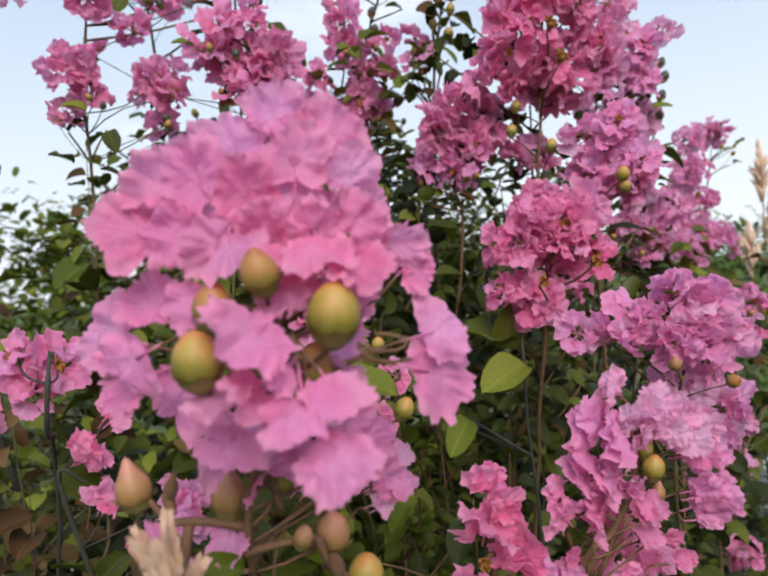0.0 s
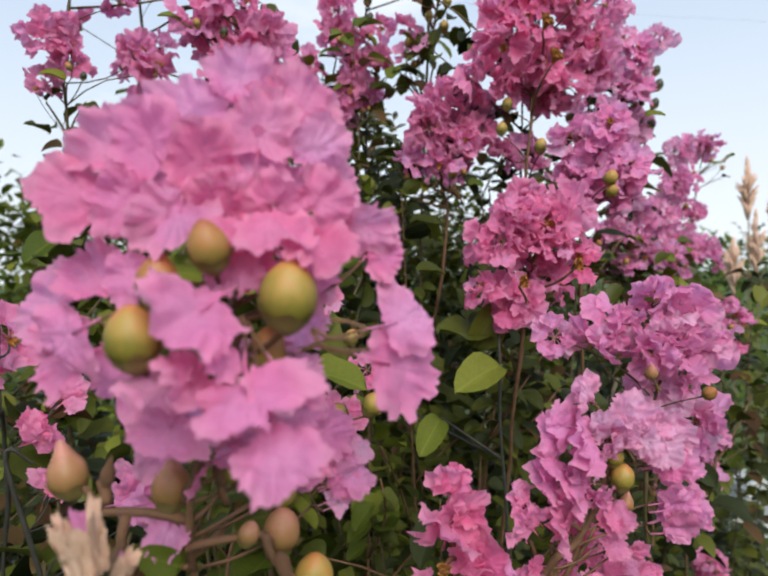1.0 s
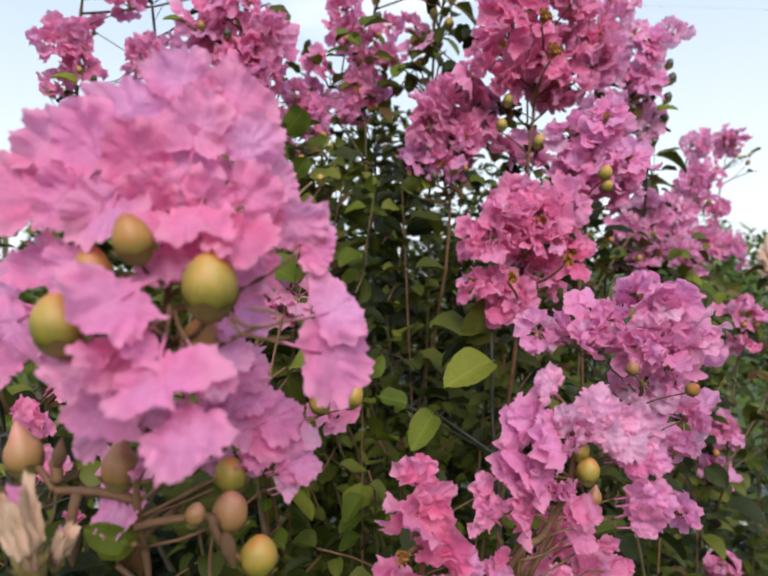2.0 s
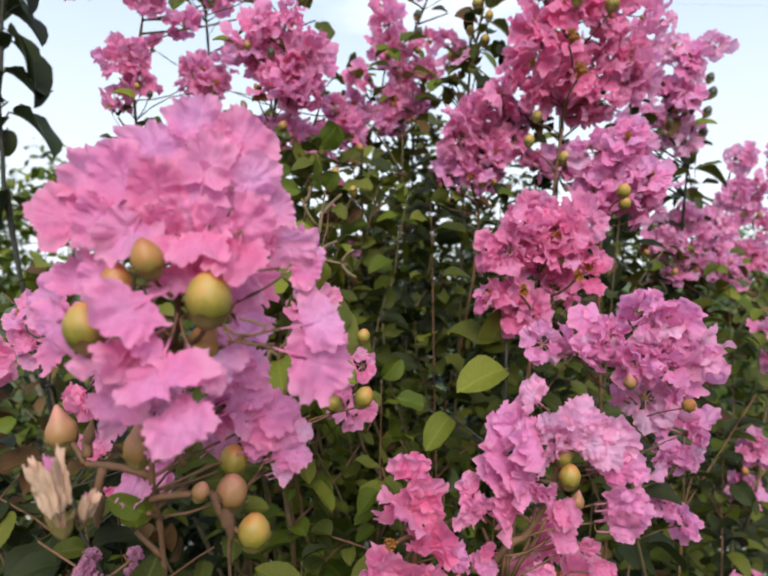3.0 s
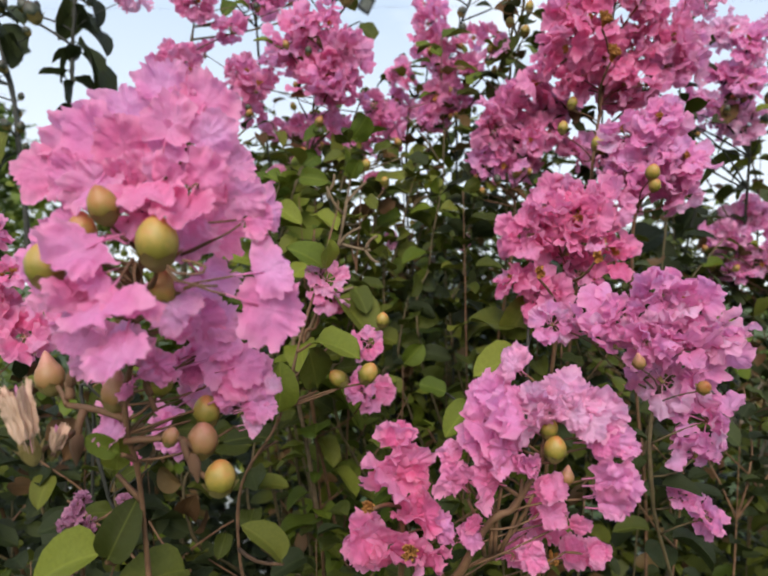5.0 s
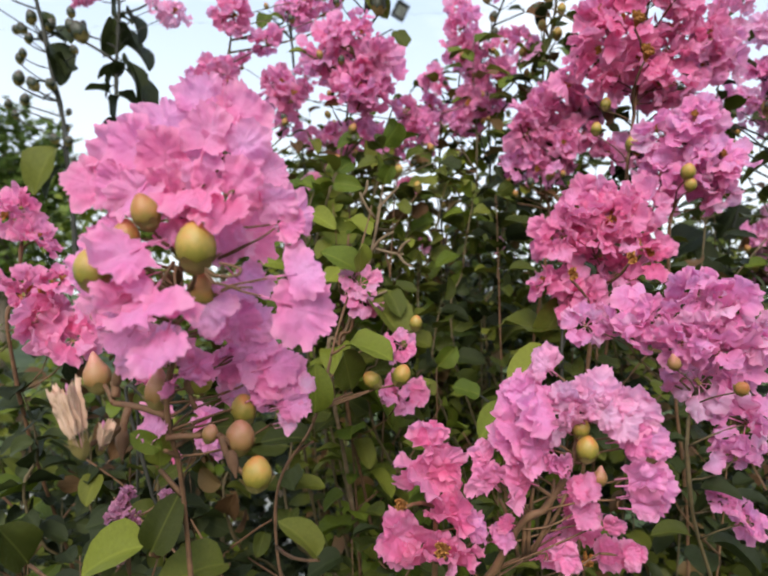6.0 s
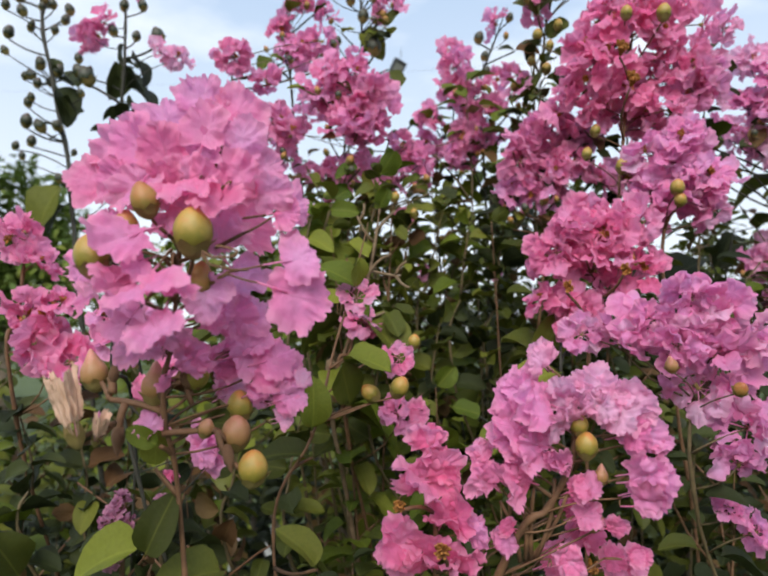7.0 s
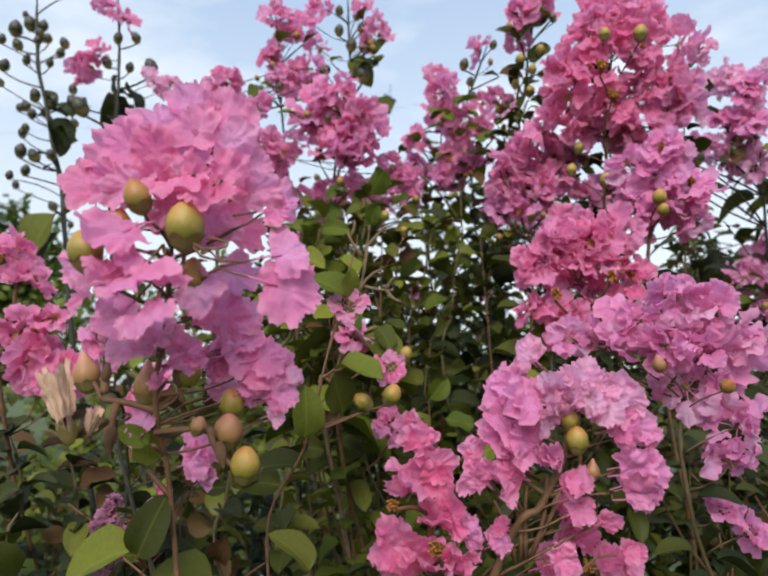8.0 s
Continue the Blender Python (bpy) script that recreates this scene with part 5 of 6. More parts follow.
pick = random.Random(77)
for i in range(38):
    f = i / 37
    x = -0.62 + 1.34 * f + pick.uniform(-0.03, 0.03)
    y = (0.60, 0.74, 0.90)[i % 3] + pick.uniform(-0.05, 0.05)
    crest = 1.745 - 0.36 * max(0.0, abs(x - 0.02) - 0.17) - (0.15 if x < -0.22 else 0.05 if x > 0.25 else 0.0)
    top = crest + (y - 0.6) * 0.12 + pick.uniform(-0.11, 0.01)
    if x < -0.05:
        kinds, label = ("dark", "dark", "light", "dark", "light", "red"), "leafy green stem with small oval leaves"
    elif x < 0.04:
        kinds, label = ("dark", "light", "light", "light", "dark", "light", "red"), "yellow-green leafy stem among darker ones"
    elif x > 0.25:
        kinds, label = ("dark", "deep", "light", "dark", "red"), "olive green leafy stem with small oval leaves"
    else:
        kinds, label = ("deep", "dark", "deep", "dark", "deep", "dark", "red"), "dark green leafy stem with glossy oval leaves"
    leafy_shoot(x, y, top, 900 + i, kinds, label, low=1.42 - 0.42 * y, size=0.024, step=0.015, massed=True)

for k, (x, y, top) in enumerate(((-0.165, 0.70, 1.64), (-0.120, 0.72, 1.63), (-0.030, 0.78, 1.60), (0.004, 0.80, 1.59))):
    leafy_shoot(x, y, top, 960 + k, ("light", "dark", "light", "red"), "yellow-green leafy stem among darker ones", low=1.2, size=0.024, step=0.014, massed=True)

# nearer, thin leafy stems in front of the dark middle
# the "deep" leaves low down carry shade in their colour
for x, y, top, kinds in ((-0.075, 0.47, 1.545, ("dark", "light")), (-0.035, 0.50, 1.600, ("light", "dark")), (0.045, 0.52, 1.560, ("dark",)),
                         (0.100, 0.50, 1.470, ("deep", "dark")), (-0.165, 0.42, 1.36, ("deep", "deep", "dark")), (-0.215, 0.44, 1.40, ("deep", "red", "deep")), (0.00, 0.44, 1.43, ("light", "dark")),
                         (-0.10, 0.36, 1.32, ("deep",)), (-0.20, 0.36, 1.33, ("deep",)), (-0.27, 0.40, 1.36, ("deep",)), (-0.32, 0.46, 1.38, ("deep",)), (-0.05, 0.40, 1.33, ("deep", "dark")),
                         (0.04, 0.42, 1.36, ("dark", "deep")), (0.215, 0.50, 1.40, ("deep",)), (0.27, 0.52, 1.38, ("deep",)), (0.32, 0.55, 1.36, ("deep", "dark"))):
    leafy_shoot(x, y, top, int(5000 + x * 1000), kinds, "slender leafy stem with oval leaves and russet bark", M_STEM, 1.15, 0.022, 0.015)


def leaf_between(s, a, b, kind, up):
    """One leaf from its foot to its tip."""
    a, b = Vector(a), Vector(b)
    return s.leaf(a, b - a, (b - a).length, kind, up, True)


s = Shoot("leafy_shoot", (-0.13, 0.40, 0.0), "low leafy stem with large light green leaves", "leafy branch", LEAFY)
s.main([(-0.14, 0.30, 0.9), (-0.135, 0.245, 1.25), (-0.1000, 0.2250, 1.3800)], 0.0020, 0.0009)
leaf_between(s, (-0.0975, 0.2160, 1.3880), (-0.1235, 0.2080, 1.3865), "light", (0.0, -0.75, 1.0))
leaf_between(s, (-0.0980, 0.2150, 1.3850), (-0.0885, 0.2090, 1.4030), "dark", (0.3, -1.0, 0.2))
leaf_between(s, (-0.0773, 0.2400, 1.3717), (-0.0925, 0.2200, 1.3795), "dark", (0.0, -0.7, 1.0))
leaf_between(s, (-0.1059, 0.2400, 1.3650), (-0.1095, 0.2100, 1.3690), "dark", (0.0, -0.6, 1.0))
leaf_between(s, (-0.1671, 0.2450, 1.3645), (-0.1669, 0.2300, 1.3847), "dark", (0.2, -0.8, 1.0))
s.finish(M_STEM)

s = Shoot("leafy_shoot", (-0.03, 0.46, 0.0), "russet stem with olive and light green leaves", "leafy branch", LEAFY)
s.main([(-0.06, 0.38, 0.9), (-0.07, 0.33, 1.25), (-0.0843, 0.3250, 1.3607), (-0.0632, 0.3250, 1.4113), (-0.0496, 0.3350, 1.4687), (-0.0351, 0.3450, 1.5293)], 0.0013, 0.0006)
leaf_between(s, (-0.0450, 0.2560, 1.3680), (-0.0520, 0.2500, 1.3870), "dark", (1.0, -0.35, 0.3))
leaf_between(s, (-0.0472, 0.3300, 1.4517), (-0.0243, 0.3150, 1.4566), "light", (0.0, -0.5, 1.0))
leaf_between(s, (-0.0626, 0.3220, 1.4145), (-0.0562, 0.3100, 1.4382), "light", (0.6, -1.0, 0.1))
leaf_between(s, (-0.0438, 0.3350, 1.4259), (-0.0454, 0.3200, 1.4487), "dark", (0.7, -1.0, 0.1))
leaf_between(s, (-0.0402, 0.3350, 1.4903), (-0.0534, 0.3250, 1.5056), "light", (0.2, -0.8, 0.8))
leaf_between(s, (-0.0402, 0.3350, 1.4903), (-0.0370, 0.3250, 1.5056), "light", (0.8, -0.8, 0.2))
leaf_between(s, (-0.0654, 0.3350, 1.3984), (-0.0832, 0.3200, 1.4091), "dark", (0.0, -0.7, 1.0))
s.capsule((-0.0161, 0.3250, 1.4372), (0.4, -0.2, 0.8), 0.0048, "olive")
s.capsule((-0.0321, 0.3280, 1.4338), (-0.6, -0.2, 0.6), 0.0044, "olive")
s.capsule((-0.0129, 0.4000, 1.4613), (0.1, -0.2, 1.0), 0.0040, "olive")
s.flower((-0.0402, 0.3350, 1.4849), (0.1, -0.8, 0.5), 0.0056, "dusk", True, 0.0)
s.flower((-0.0171, 0.3350, 1.4518), (0.3, -0.8, 0.2), 0.0046, "hot", True, 0.0)
s.finish(M_STEM)

s = Shoot("leafy_shoot", (0.12, 0.62, 0.0), "dark stem with broad rounded leaves", "leafy branch", LEAFY)
s.main([(0.10, 0.48, 0.9), (0.09, 0.42, 1.25), (0.0784, 0.4000, 1.4324), (0.0890, 0.4200, 1.4826)], 0.0017, 0.0008)
leaf_between(s, (0.0790, 0.3950, 1.4411), (0.0481, 0.3750, 1.4396), "light", (0.0, -0.8, 0.9))
leaf_between(s, (0.0673, 0.4200, 1.4474), (0.0816, 0.4000, 1.4739), "dark", (0.3, -0.9, 0.6))
leaf_between(s, (0.0472, 0.4200, 1.4056), (0.0306, 0.4000, 1.3973), "light", (0.0, -0.8, 0.9))
leaf_between(s, (0.0857, 0.4200, 1.4558), (0.0444, 0.4100, 1.4634), "dark", (0.0, -0.5, 1.0))
leaf_between(s, (0.0273, 0.4500, 1.4096), (0.0158, 0.4300, 1.4239), "dark", (0.3, -1.0, 0.5))
s.finish(M_DARK_TWIG)

s = Shoot("leafy_shoot", (0.40, 1.05, 0.0), "dark twig with hanging green leaves darkened for shade", "leafy branch", LEAFY)
s.main([(0.37, 0.92, 1.0), (0.3800, 0.8000, 1.4668), (0.3438, 0.7900, 1.5176), (0.3550, 0.7800, 1.5982)], 0.0024, 0.0012)
# hanging leaves in the shaded green, darker than the leaf itself
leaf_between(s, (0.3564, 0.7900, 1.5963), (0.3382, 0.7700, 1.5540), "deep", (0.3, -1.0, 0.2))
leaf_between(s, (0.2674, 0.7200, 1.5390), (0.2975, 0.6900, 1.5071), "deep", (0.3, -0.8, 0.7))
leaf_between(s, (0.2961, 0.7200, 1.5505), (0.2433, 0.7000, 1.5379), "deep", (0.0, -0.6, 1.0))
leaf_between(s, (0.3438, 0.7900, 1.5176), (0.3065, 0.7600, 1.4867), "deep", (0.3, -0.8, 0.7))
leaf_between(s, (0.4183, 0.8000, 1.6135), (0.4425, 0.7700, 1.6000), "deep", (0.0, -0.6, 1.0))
s.finish(M_DARK_TWIG)


def sprig(base, path, size, kinds, label, step=0.014, wood=M_TWIG, thick=0.0016):
    """A leafy side stem along a path, its leaf pairs set close in its upper part."""
    s = Shoot("leafy_shoot", base, label, "leafy branch", LEAFY)
    s.main(path, thick, 0.0007)
    rng = s.rng
    last, turn = None, rng.uniform(0, 6)
    for q in s.nodes[len(s.nodes) // 2:]:
        if last is not None and (q - last).length < step:
            continue
        last = q
        for k in (0, math.pi):
            a = turn + k + rng.uniform(-0.4, 0.4)
            d = Vector((math.cos(a), 0.7 * math.sin(a), rng.uniform(-0.15, 0.75)))
            s.leaf(q + s.base, d, size * rng.uniform(0.65, 1.15), rng.choice(kinds), (rng.uniform(-1, 1), rng.uniform(-1, 0.5), rng.uniform(0.1, 1)), False)
        turn += 1.57
    s.tip_leaves(4, size * 0.8, kinds)
    s.finish(wood)


for base, path, size, kinds, label in (
    ((-0.06, 0.62, 0), [(-0.07, 0.55, 1.1), (-0.1021, 0.4700, 1.4471), (-0.0949, 0.4650, 1.5151), (-0.0820, 0.4600, 1.5599), (-0.0781, 0.4600, 1.5713)], 0.030, ("light", "light", "dark"), "upright yellow-green leafy stem beside the pink heads"),
    ((-0.08, 0.58, 0), [(-0.09, 0.52, 1.1), (-0.1075, 0.4400, 1.4268), (-0.0971, 0.4350, 1.4832), (-0.0921, 0.4300, 1.5324), (-0.0867, 0.4300, 1.5537)], 0.028, ("light",), "short bright yellow-green leafy stem"),
    ((-0.01, 0.64, 0), [(-0.02, 0.58, 1.1), (-0.0828, 0.5000, 1.4381), (-0.0684, 0.4900, 1.5013), (-0.0509, 0.4850, 1.5640), (-0.0445, 0.4850, 1.5961)], 0.028, ("dark", "light", "dark"), "pale brown stem with small olive leaves"),
    ((0.03, 0.66, 0), [(0.02, 0.60, 1.1), (-0.0415, 0.5300, 1.4364), (-0.0332, 0.5200, 1.5030), (-0.0213, 0.5150, 1.5608)], 0.027, ("dark", "dark", "light", "red"), "stem with small olive leaves, some turning red"),
    ((0.06, 0.70, 0), [(0.05, 0.64, 1.1), (-0.0172, 0.5500, 1.4439), (-0.0089, 0.5450, 1.5176), (0.0057, 0.5400, 1.5824)], 0.028, ("dark", "dark", "light"), "green leafy stem against the sky"),
    ((0.09, 0.70, 0), [(0.08, 0.64, 1.1), (0.0126, 0.5400, 1.4271), (0.0187, 0.5350, 1.5030), (0.0287, 0.5300, 1.5662)], 0.028, ("dark", "deep", "light"), "green leafy stem with glossy leaves"),
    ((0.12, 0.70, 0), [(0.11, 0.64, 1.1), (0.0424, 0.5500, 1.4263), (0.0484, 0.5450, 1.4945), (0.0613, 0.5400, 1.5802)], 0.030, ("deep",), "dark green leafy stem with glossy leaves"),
    ((0.02, 0.60, 0), [(0.01, 0.54, 1.1), (-0.0497, 0.4600, 1.3891), (-0.0442, 0.4500, 1.4328), (-0.0327, 0.4500, 1.4827)], 0.025, ("dark", "light"), "low stem with small olive leaves"),
    # low stems: "deep" leaves are tinted darker to stand for shade
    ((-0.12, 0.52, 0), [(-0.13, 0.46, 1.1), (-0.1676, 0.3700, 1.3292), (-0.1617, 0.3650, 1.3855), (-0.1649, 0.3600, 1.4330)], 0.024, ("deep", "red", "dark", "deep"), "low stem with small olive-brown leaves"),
    ((-0.17, 0.56, 0), [(-0.18, 0.50, 1.1), (-0.2302, 0.4000, 1.3175), (-0.2324, 0.3950, 1.3727), (-0.2414, 0.3900, 1.4248)], 0.026, ("deep", "deep", "red"), "low stem with small shade-darkened leaves turning brown"),
    ((-0.20, 0.52, 0), [(-0.21, 0.46, 1.1), (-0.2541, 0.3700, 1.3271), (-0.2494, 0.3650, 1.3788), (-0.2575, 0.3600, 1.4215)], 0.024, ("deep",), "low stem with small shade-darkened leaves"),
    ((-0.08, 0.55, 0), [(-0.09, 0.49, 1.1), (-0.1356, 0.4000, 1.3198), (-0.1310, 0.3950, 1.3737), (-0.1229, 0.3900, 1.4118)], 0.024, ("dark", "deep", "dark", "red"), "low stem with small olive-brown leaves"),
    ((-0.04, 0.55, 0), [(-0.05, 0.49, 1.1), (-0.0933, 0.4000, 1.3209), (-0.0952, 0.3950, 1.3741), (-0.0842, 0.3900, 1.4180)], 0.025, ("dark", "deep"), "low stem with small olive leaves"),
    ((0.06, 0.62, 0), [(0.05, 0.56, 1.1), (-0.0140, 0.4700, 1.3877), (-0.0056, 0.4650, 1.4280), (0.0028, 0.4600, 1.4752)], 0.026, ("deep", "dark"), "low stem with small leaves, some darkened for shade"),
):
    sprig(base, path, size * 0.92, kinds, label, 0.0115)

s = Shoot("leafy_shoot", (-0.03, 0.60, 0.0), "bare pale tan forked twig with a few olive leaves", "leafy branch", LEAFY)
s.main([(-0.05, 0.50, 1.1), (-0.0741, 0.4300, 1.4170), (-0.0657, 0.4300, 1.4477), (-0.0473, 0.4300, 1.5038), (-0.0384, 0.4300, 1.5565)], 0.0022, 0.0011)
for a, b in (((-0.0473, 0.4300, 1.5072), (-0.0299, 0.4250, 1.5228)), ((-0.0457, 0.4300, 1.5123), (-0.0231, 0.4250, 1.5071)), ((-0.0431, 0.4300, 1.5327), (-0.0537, 0.4250, 1.5506)), ((-0.0417, 0.4300, 1.5395), (-0.0272, 0.4300, 1.5548)), ((-0.0557, 0.4300, 1.4783), (-0.0652, 0.4250, 1.4985)), ((-0.0584, 0.4300, 1.4715), (-0.0347, 0.4250, 1.4819)),
             ((-0.0266, 0.4260, 1.5081), (-0.0186, 0.4220, 1.5169)), ((-0.0266, 0.4260, 1.5074), (-0.0172, 0.4220, 1.4986)), ((-0.0521, 0.4260, 1.5474), (-0.0482, 0.4220, 1.5585))):
    s.twig(a, b, 0.0013, 0.0009, 0.12)
for a, b, k in (((-0.0652, 0.4250, 1.4985), (-0.0738, 0.4100, 1.4883), "light"), ((-0.0347, 0.4250, 1.4819), (-0.0234, 0.4100, 1.4724), "dark"), ((-0.0384, 0.4300, 1.5565), (-0.0314, 0.4200, 1.5681), "light"), ((-0.0507, 0.4300, 1.4987), (-0.0627, 0.4200, 1.5083), "light"), ((-0.0590, 0.4300, 1.4681), (-0.0501, 0.4150, 1.4885), "light")):
    leaf_between(s, a, b, k, (0.3, -0.8, 0.6))
s.finish(M_PALE_TWIG)

# ---- bud-laden shoot that stands against the sky ----
s = Shoot("budding_shoot", (-0.36, 0.85, 0.0), "dark stem with round green buds in silhouette colour and a few pink flowers", "flowering branch", HEADS)
s.main([(-0.36, 0.70, 1.0), (-0.3895, 0.6200, 1.5248), (-0.4051, 0.6100, 1.6818), (-0.4281, 0.6000, 1.8054), (-0.4347, 0.6000, 1.8896)], 0.0036, 0.0018)
# round buds, their backlit darkness painted in the bud material
for p, r in (((-0.4586, 0.6000, 1.8525), 0.0085), ((-0.4411, 0.6000, 1.8569), 0.0078), ((-0.4249, 0.6000, 1.8525), 0.0062), ((-0.4550, 0.6000, 1.8325), 0.0065), ((-0.4694, 0.6000, 1.8088), 0.0068), ((-0.4431, 0.6000, 1.8125), 0.0052),
             ((-0.4148, 0.6000, 1.8072), 0.0050), ((-0.3986, 0.6000, 1.8293), 0.0060), ((-0.4026, 0.6000, 1.8179), 0.0055), ((-0.4302, 0.6000, 1.7706), 0.0065), ((-0.4387, 0.6000, 1.7574), 0.0044), ((-0.3860, 0.6000, 1.7729), 0.0052), ((-0.4083, 0.6000, 1.7603), 0.0064),
             ((-0.4394, 0.6000, 1.7323), 0.0048), ((-0.4436, 0.6000, 1.7060), 0.0074), ((-0.4277, 0.6000, 1.6993), 0.0074), ((-0.4078, 0.6000, 1.6980), 0.0062), ((-0.4550, 0.6000, 1.6788), 0.0048), ((-0.4469, 0.6000, 1.6671), 0.0044), ((-0.4365, 0.6000, 1.6831), 0.0060), ((-0.4182, 0.6000, 1.8370), 0.005)):
    s.capsule(p, (s.rng.uniform(-0.6, 0.6), -0.3, 1.0), 0.82 * r, "bud")
# leaves coloured dark so that they stand as silhouettes before the sky
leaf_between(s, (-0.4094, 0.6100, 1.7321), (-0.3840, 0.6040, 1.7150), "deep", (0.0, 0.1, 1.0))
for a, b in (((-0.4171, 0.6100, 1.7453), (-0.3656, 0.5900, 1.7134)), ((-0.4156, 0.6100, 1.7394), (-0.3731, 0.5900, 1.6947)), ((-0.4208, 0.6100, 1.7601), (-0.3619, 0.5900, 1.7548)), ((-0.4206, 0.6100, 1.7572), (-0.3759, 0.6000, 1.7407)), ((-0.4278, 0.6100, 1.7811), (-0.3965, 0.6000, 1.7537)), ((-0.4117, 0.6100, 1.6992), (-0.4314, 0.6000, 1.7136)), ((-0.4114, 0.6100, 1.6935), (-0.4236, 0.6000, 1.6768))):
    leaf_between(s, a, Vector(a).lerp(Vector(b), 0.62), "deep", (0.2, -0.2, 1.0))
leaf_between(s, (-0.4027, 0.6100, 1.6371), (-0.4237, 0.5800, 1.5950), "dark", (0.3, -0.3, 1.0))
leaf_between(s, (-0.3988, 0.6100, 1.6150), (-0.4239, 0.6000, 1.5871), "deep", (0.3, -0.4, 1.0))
for k in range(26):
    q = s.rng.choice(s.nodes[-22:]) + s.base
    s.capsule(q + Vector((s.rng.uniform(-0.05, 0.05), s.rng.uniform(-0.02, 0.02), s.rng.uniform(0.0, 0.02))), (s.rng.uniform(-0.6, 0.6), -0.3, 1.0), s.rng.uniform(0.003, 0.0046), "bud")
s.finish(M_DARK_TWIG)
s = Shoot("budding_shoot", (-0.30, 0.88, 0.0), "dark stem with silhouette-darkened leaves, small buds and pink flowers", "flowering branch", HEADS)
s.main([(-0.29, 0.72, 1.0), (-0.3375, 0.6200, 1.5439), (-0.3396, 0.6100, 1.7056), (-0.3331, 0.6000, 1.8032), (-0.3395, 0.6000, 1.8984)], 0.0036, 0.0012)
s.head([(-0.3698, 0.6000, 1.7947, 0.0185), (-0.3562, 0.6000, 1.8098, 0.0141), (-0.3556, 0.6000, 1.8670, 0.0154), (-0.3291, 0.6000, 1.8497, 0.0142)], "pink", 0.0082, 0.7)
s.head([(-0.2711, 0.5900, 1.7589, 0.0136), (-0.2877, 0.5900, 1.7658, 0.0105)], "pale", 0.0076, 0.9)
for p, r in (((-0.2961, 0.6000, 1.7926), 0.0068), ((-0.3141, 0.6000, 1.8278), 0.0048), ((-0.3352, 0.6000, 1.8296), 0.0050), ((-0.3203, 0.6000, 1.7935), 0.0044), ((-0.3764, 0.6000, 1.7521), 0.0085), ((-0.3853, 0.6000, 1.7585), 0.0060), ((-0.3473, 0.6000, 1.8015), 0.005)):
    s.capsule(p, (s.rng.uniform(-0.5, 0.5), -0.3, 1.0), r, "bud")
# backlit leaves: their dark side is put into the leaf colour
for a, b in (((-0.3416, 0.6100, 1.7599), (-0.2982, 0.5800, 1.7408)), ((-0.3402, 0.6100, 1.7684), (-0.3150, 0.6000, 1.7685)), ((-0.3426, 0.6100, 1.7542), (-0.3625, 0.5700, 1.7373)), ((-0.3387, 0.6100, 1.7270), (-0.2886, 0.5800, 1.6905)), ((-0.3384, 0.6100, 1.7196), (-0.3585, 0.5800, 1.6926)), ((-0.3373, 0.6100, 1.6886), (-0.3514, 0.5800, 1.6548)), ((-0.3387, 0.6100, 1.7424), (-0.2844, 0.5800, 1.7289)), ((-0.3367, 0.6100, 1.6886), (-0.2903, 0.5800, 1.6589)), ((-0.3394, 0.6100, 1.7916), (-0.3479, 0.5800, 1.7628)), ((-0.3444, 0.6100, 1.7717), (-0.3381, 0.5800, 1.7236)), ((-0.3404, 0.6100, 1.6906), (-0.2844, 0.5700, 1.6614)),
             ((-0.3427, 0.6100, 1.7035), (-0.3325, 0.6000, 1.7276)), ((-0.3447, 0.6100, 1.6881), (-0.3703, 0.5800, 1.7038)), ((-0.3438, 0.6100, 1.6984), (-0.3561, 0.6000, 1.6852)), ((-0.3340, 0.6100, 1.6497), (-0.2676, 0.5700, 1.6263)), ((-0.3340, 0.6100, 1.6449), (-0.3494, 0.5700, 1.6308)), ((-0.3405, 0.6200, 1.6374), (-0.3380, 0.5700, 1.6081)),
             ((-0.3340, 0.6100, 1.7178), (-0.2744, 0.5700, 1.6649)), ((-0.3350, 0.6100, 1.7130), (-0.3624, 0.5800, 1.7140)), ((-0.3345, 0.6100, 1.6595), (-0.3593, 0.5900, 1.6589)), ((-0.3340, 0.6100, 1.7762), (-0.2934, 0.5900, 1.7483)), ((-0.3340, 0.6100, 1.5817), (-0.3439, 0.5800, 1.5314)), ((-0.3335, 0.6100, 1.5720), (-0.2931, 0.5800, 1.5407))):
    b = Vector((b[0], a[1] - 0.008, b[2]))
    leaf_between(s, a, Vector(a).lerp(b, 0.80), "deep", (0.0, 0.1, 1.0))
s.finish(M_DARK_TWIG)


# ---- the body of the shrub ----
def quick_leaf(verts, faces, p, d, up, size, rng):
    """A small oval leaf with a curled tip."""
    y = d.normalized()
    x = y.cross(up)
    x = (x if x.length > 1e-3 else y.orthogonal()).normalized()
    z = x.cross(y)
    w = size * rng.uniform(0.24, 0.32)
    curl = size * rng.uniform(0.0, 0.25)
    b = len(verts)
    verts.append(p)
    for f, g, c in ((0.22, 0.8, 0.05), (0.55, 1.0, 0.3), (0.85, 0.66, 0.72)):
        q = p + y * size * f - z * curl * c
        verts.extend((q - x * w * g + z * w * 0.3, q + x * w * g + z * w * 0.3))
    verts.append(p + y * size - z * curl)
    faces.extend(((b, b + 2, b + 1), (b + 1, b + 2, b + 4, b + 3), (b + 3, b + 4, b + 6, b + 5), (b + 5, b + 6, b + 7)))


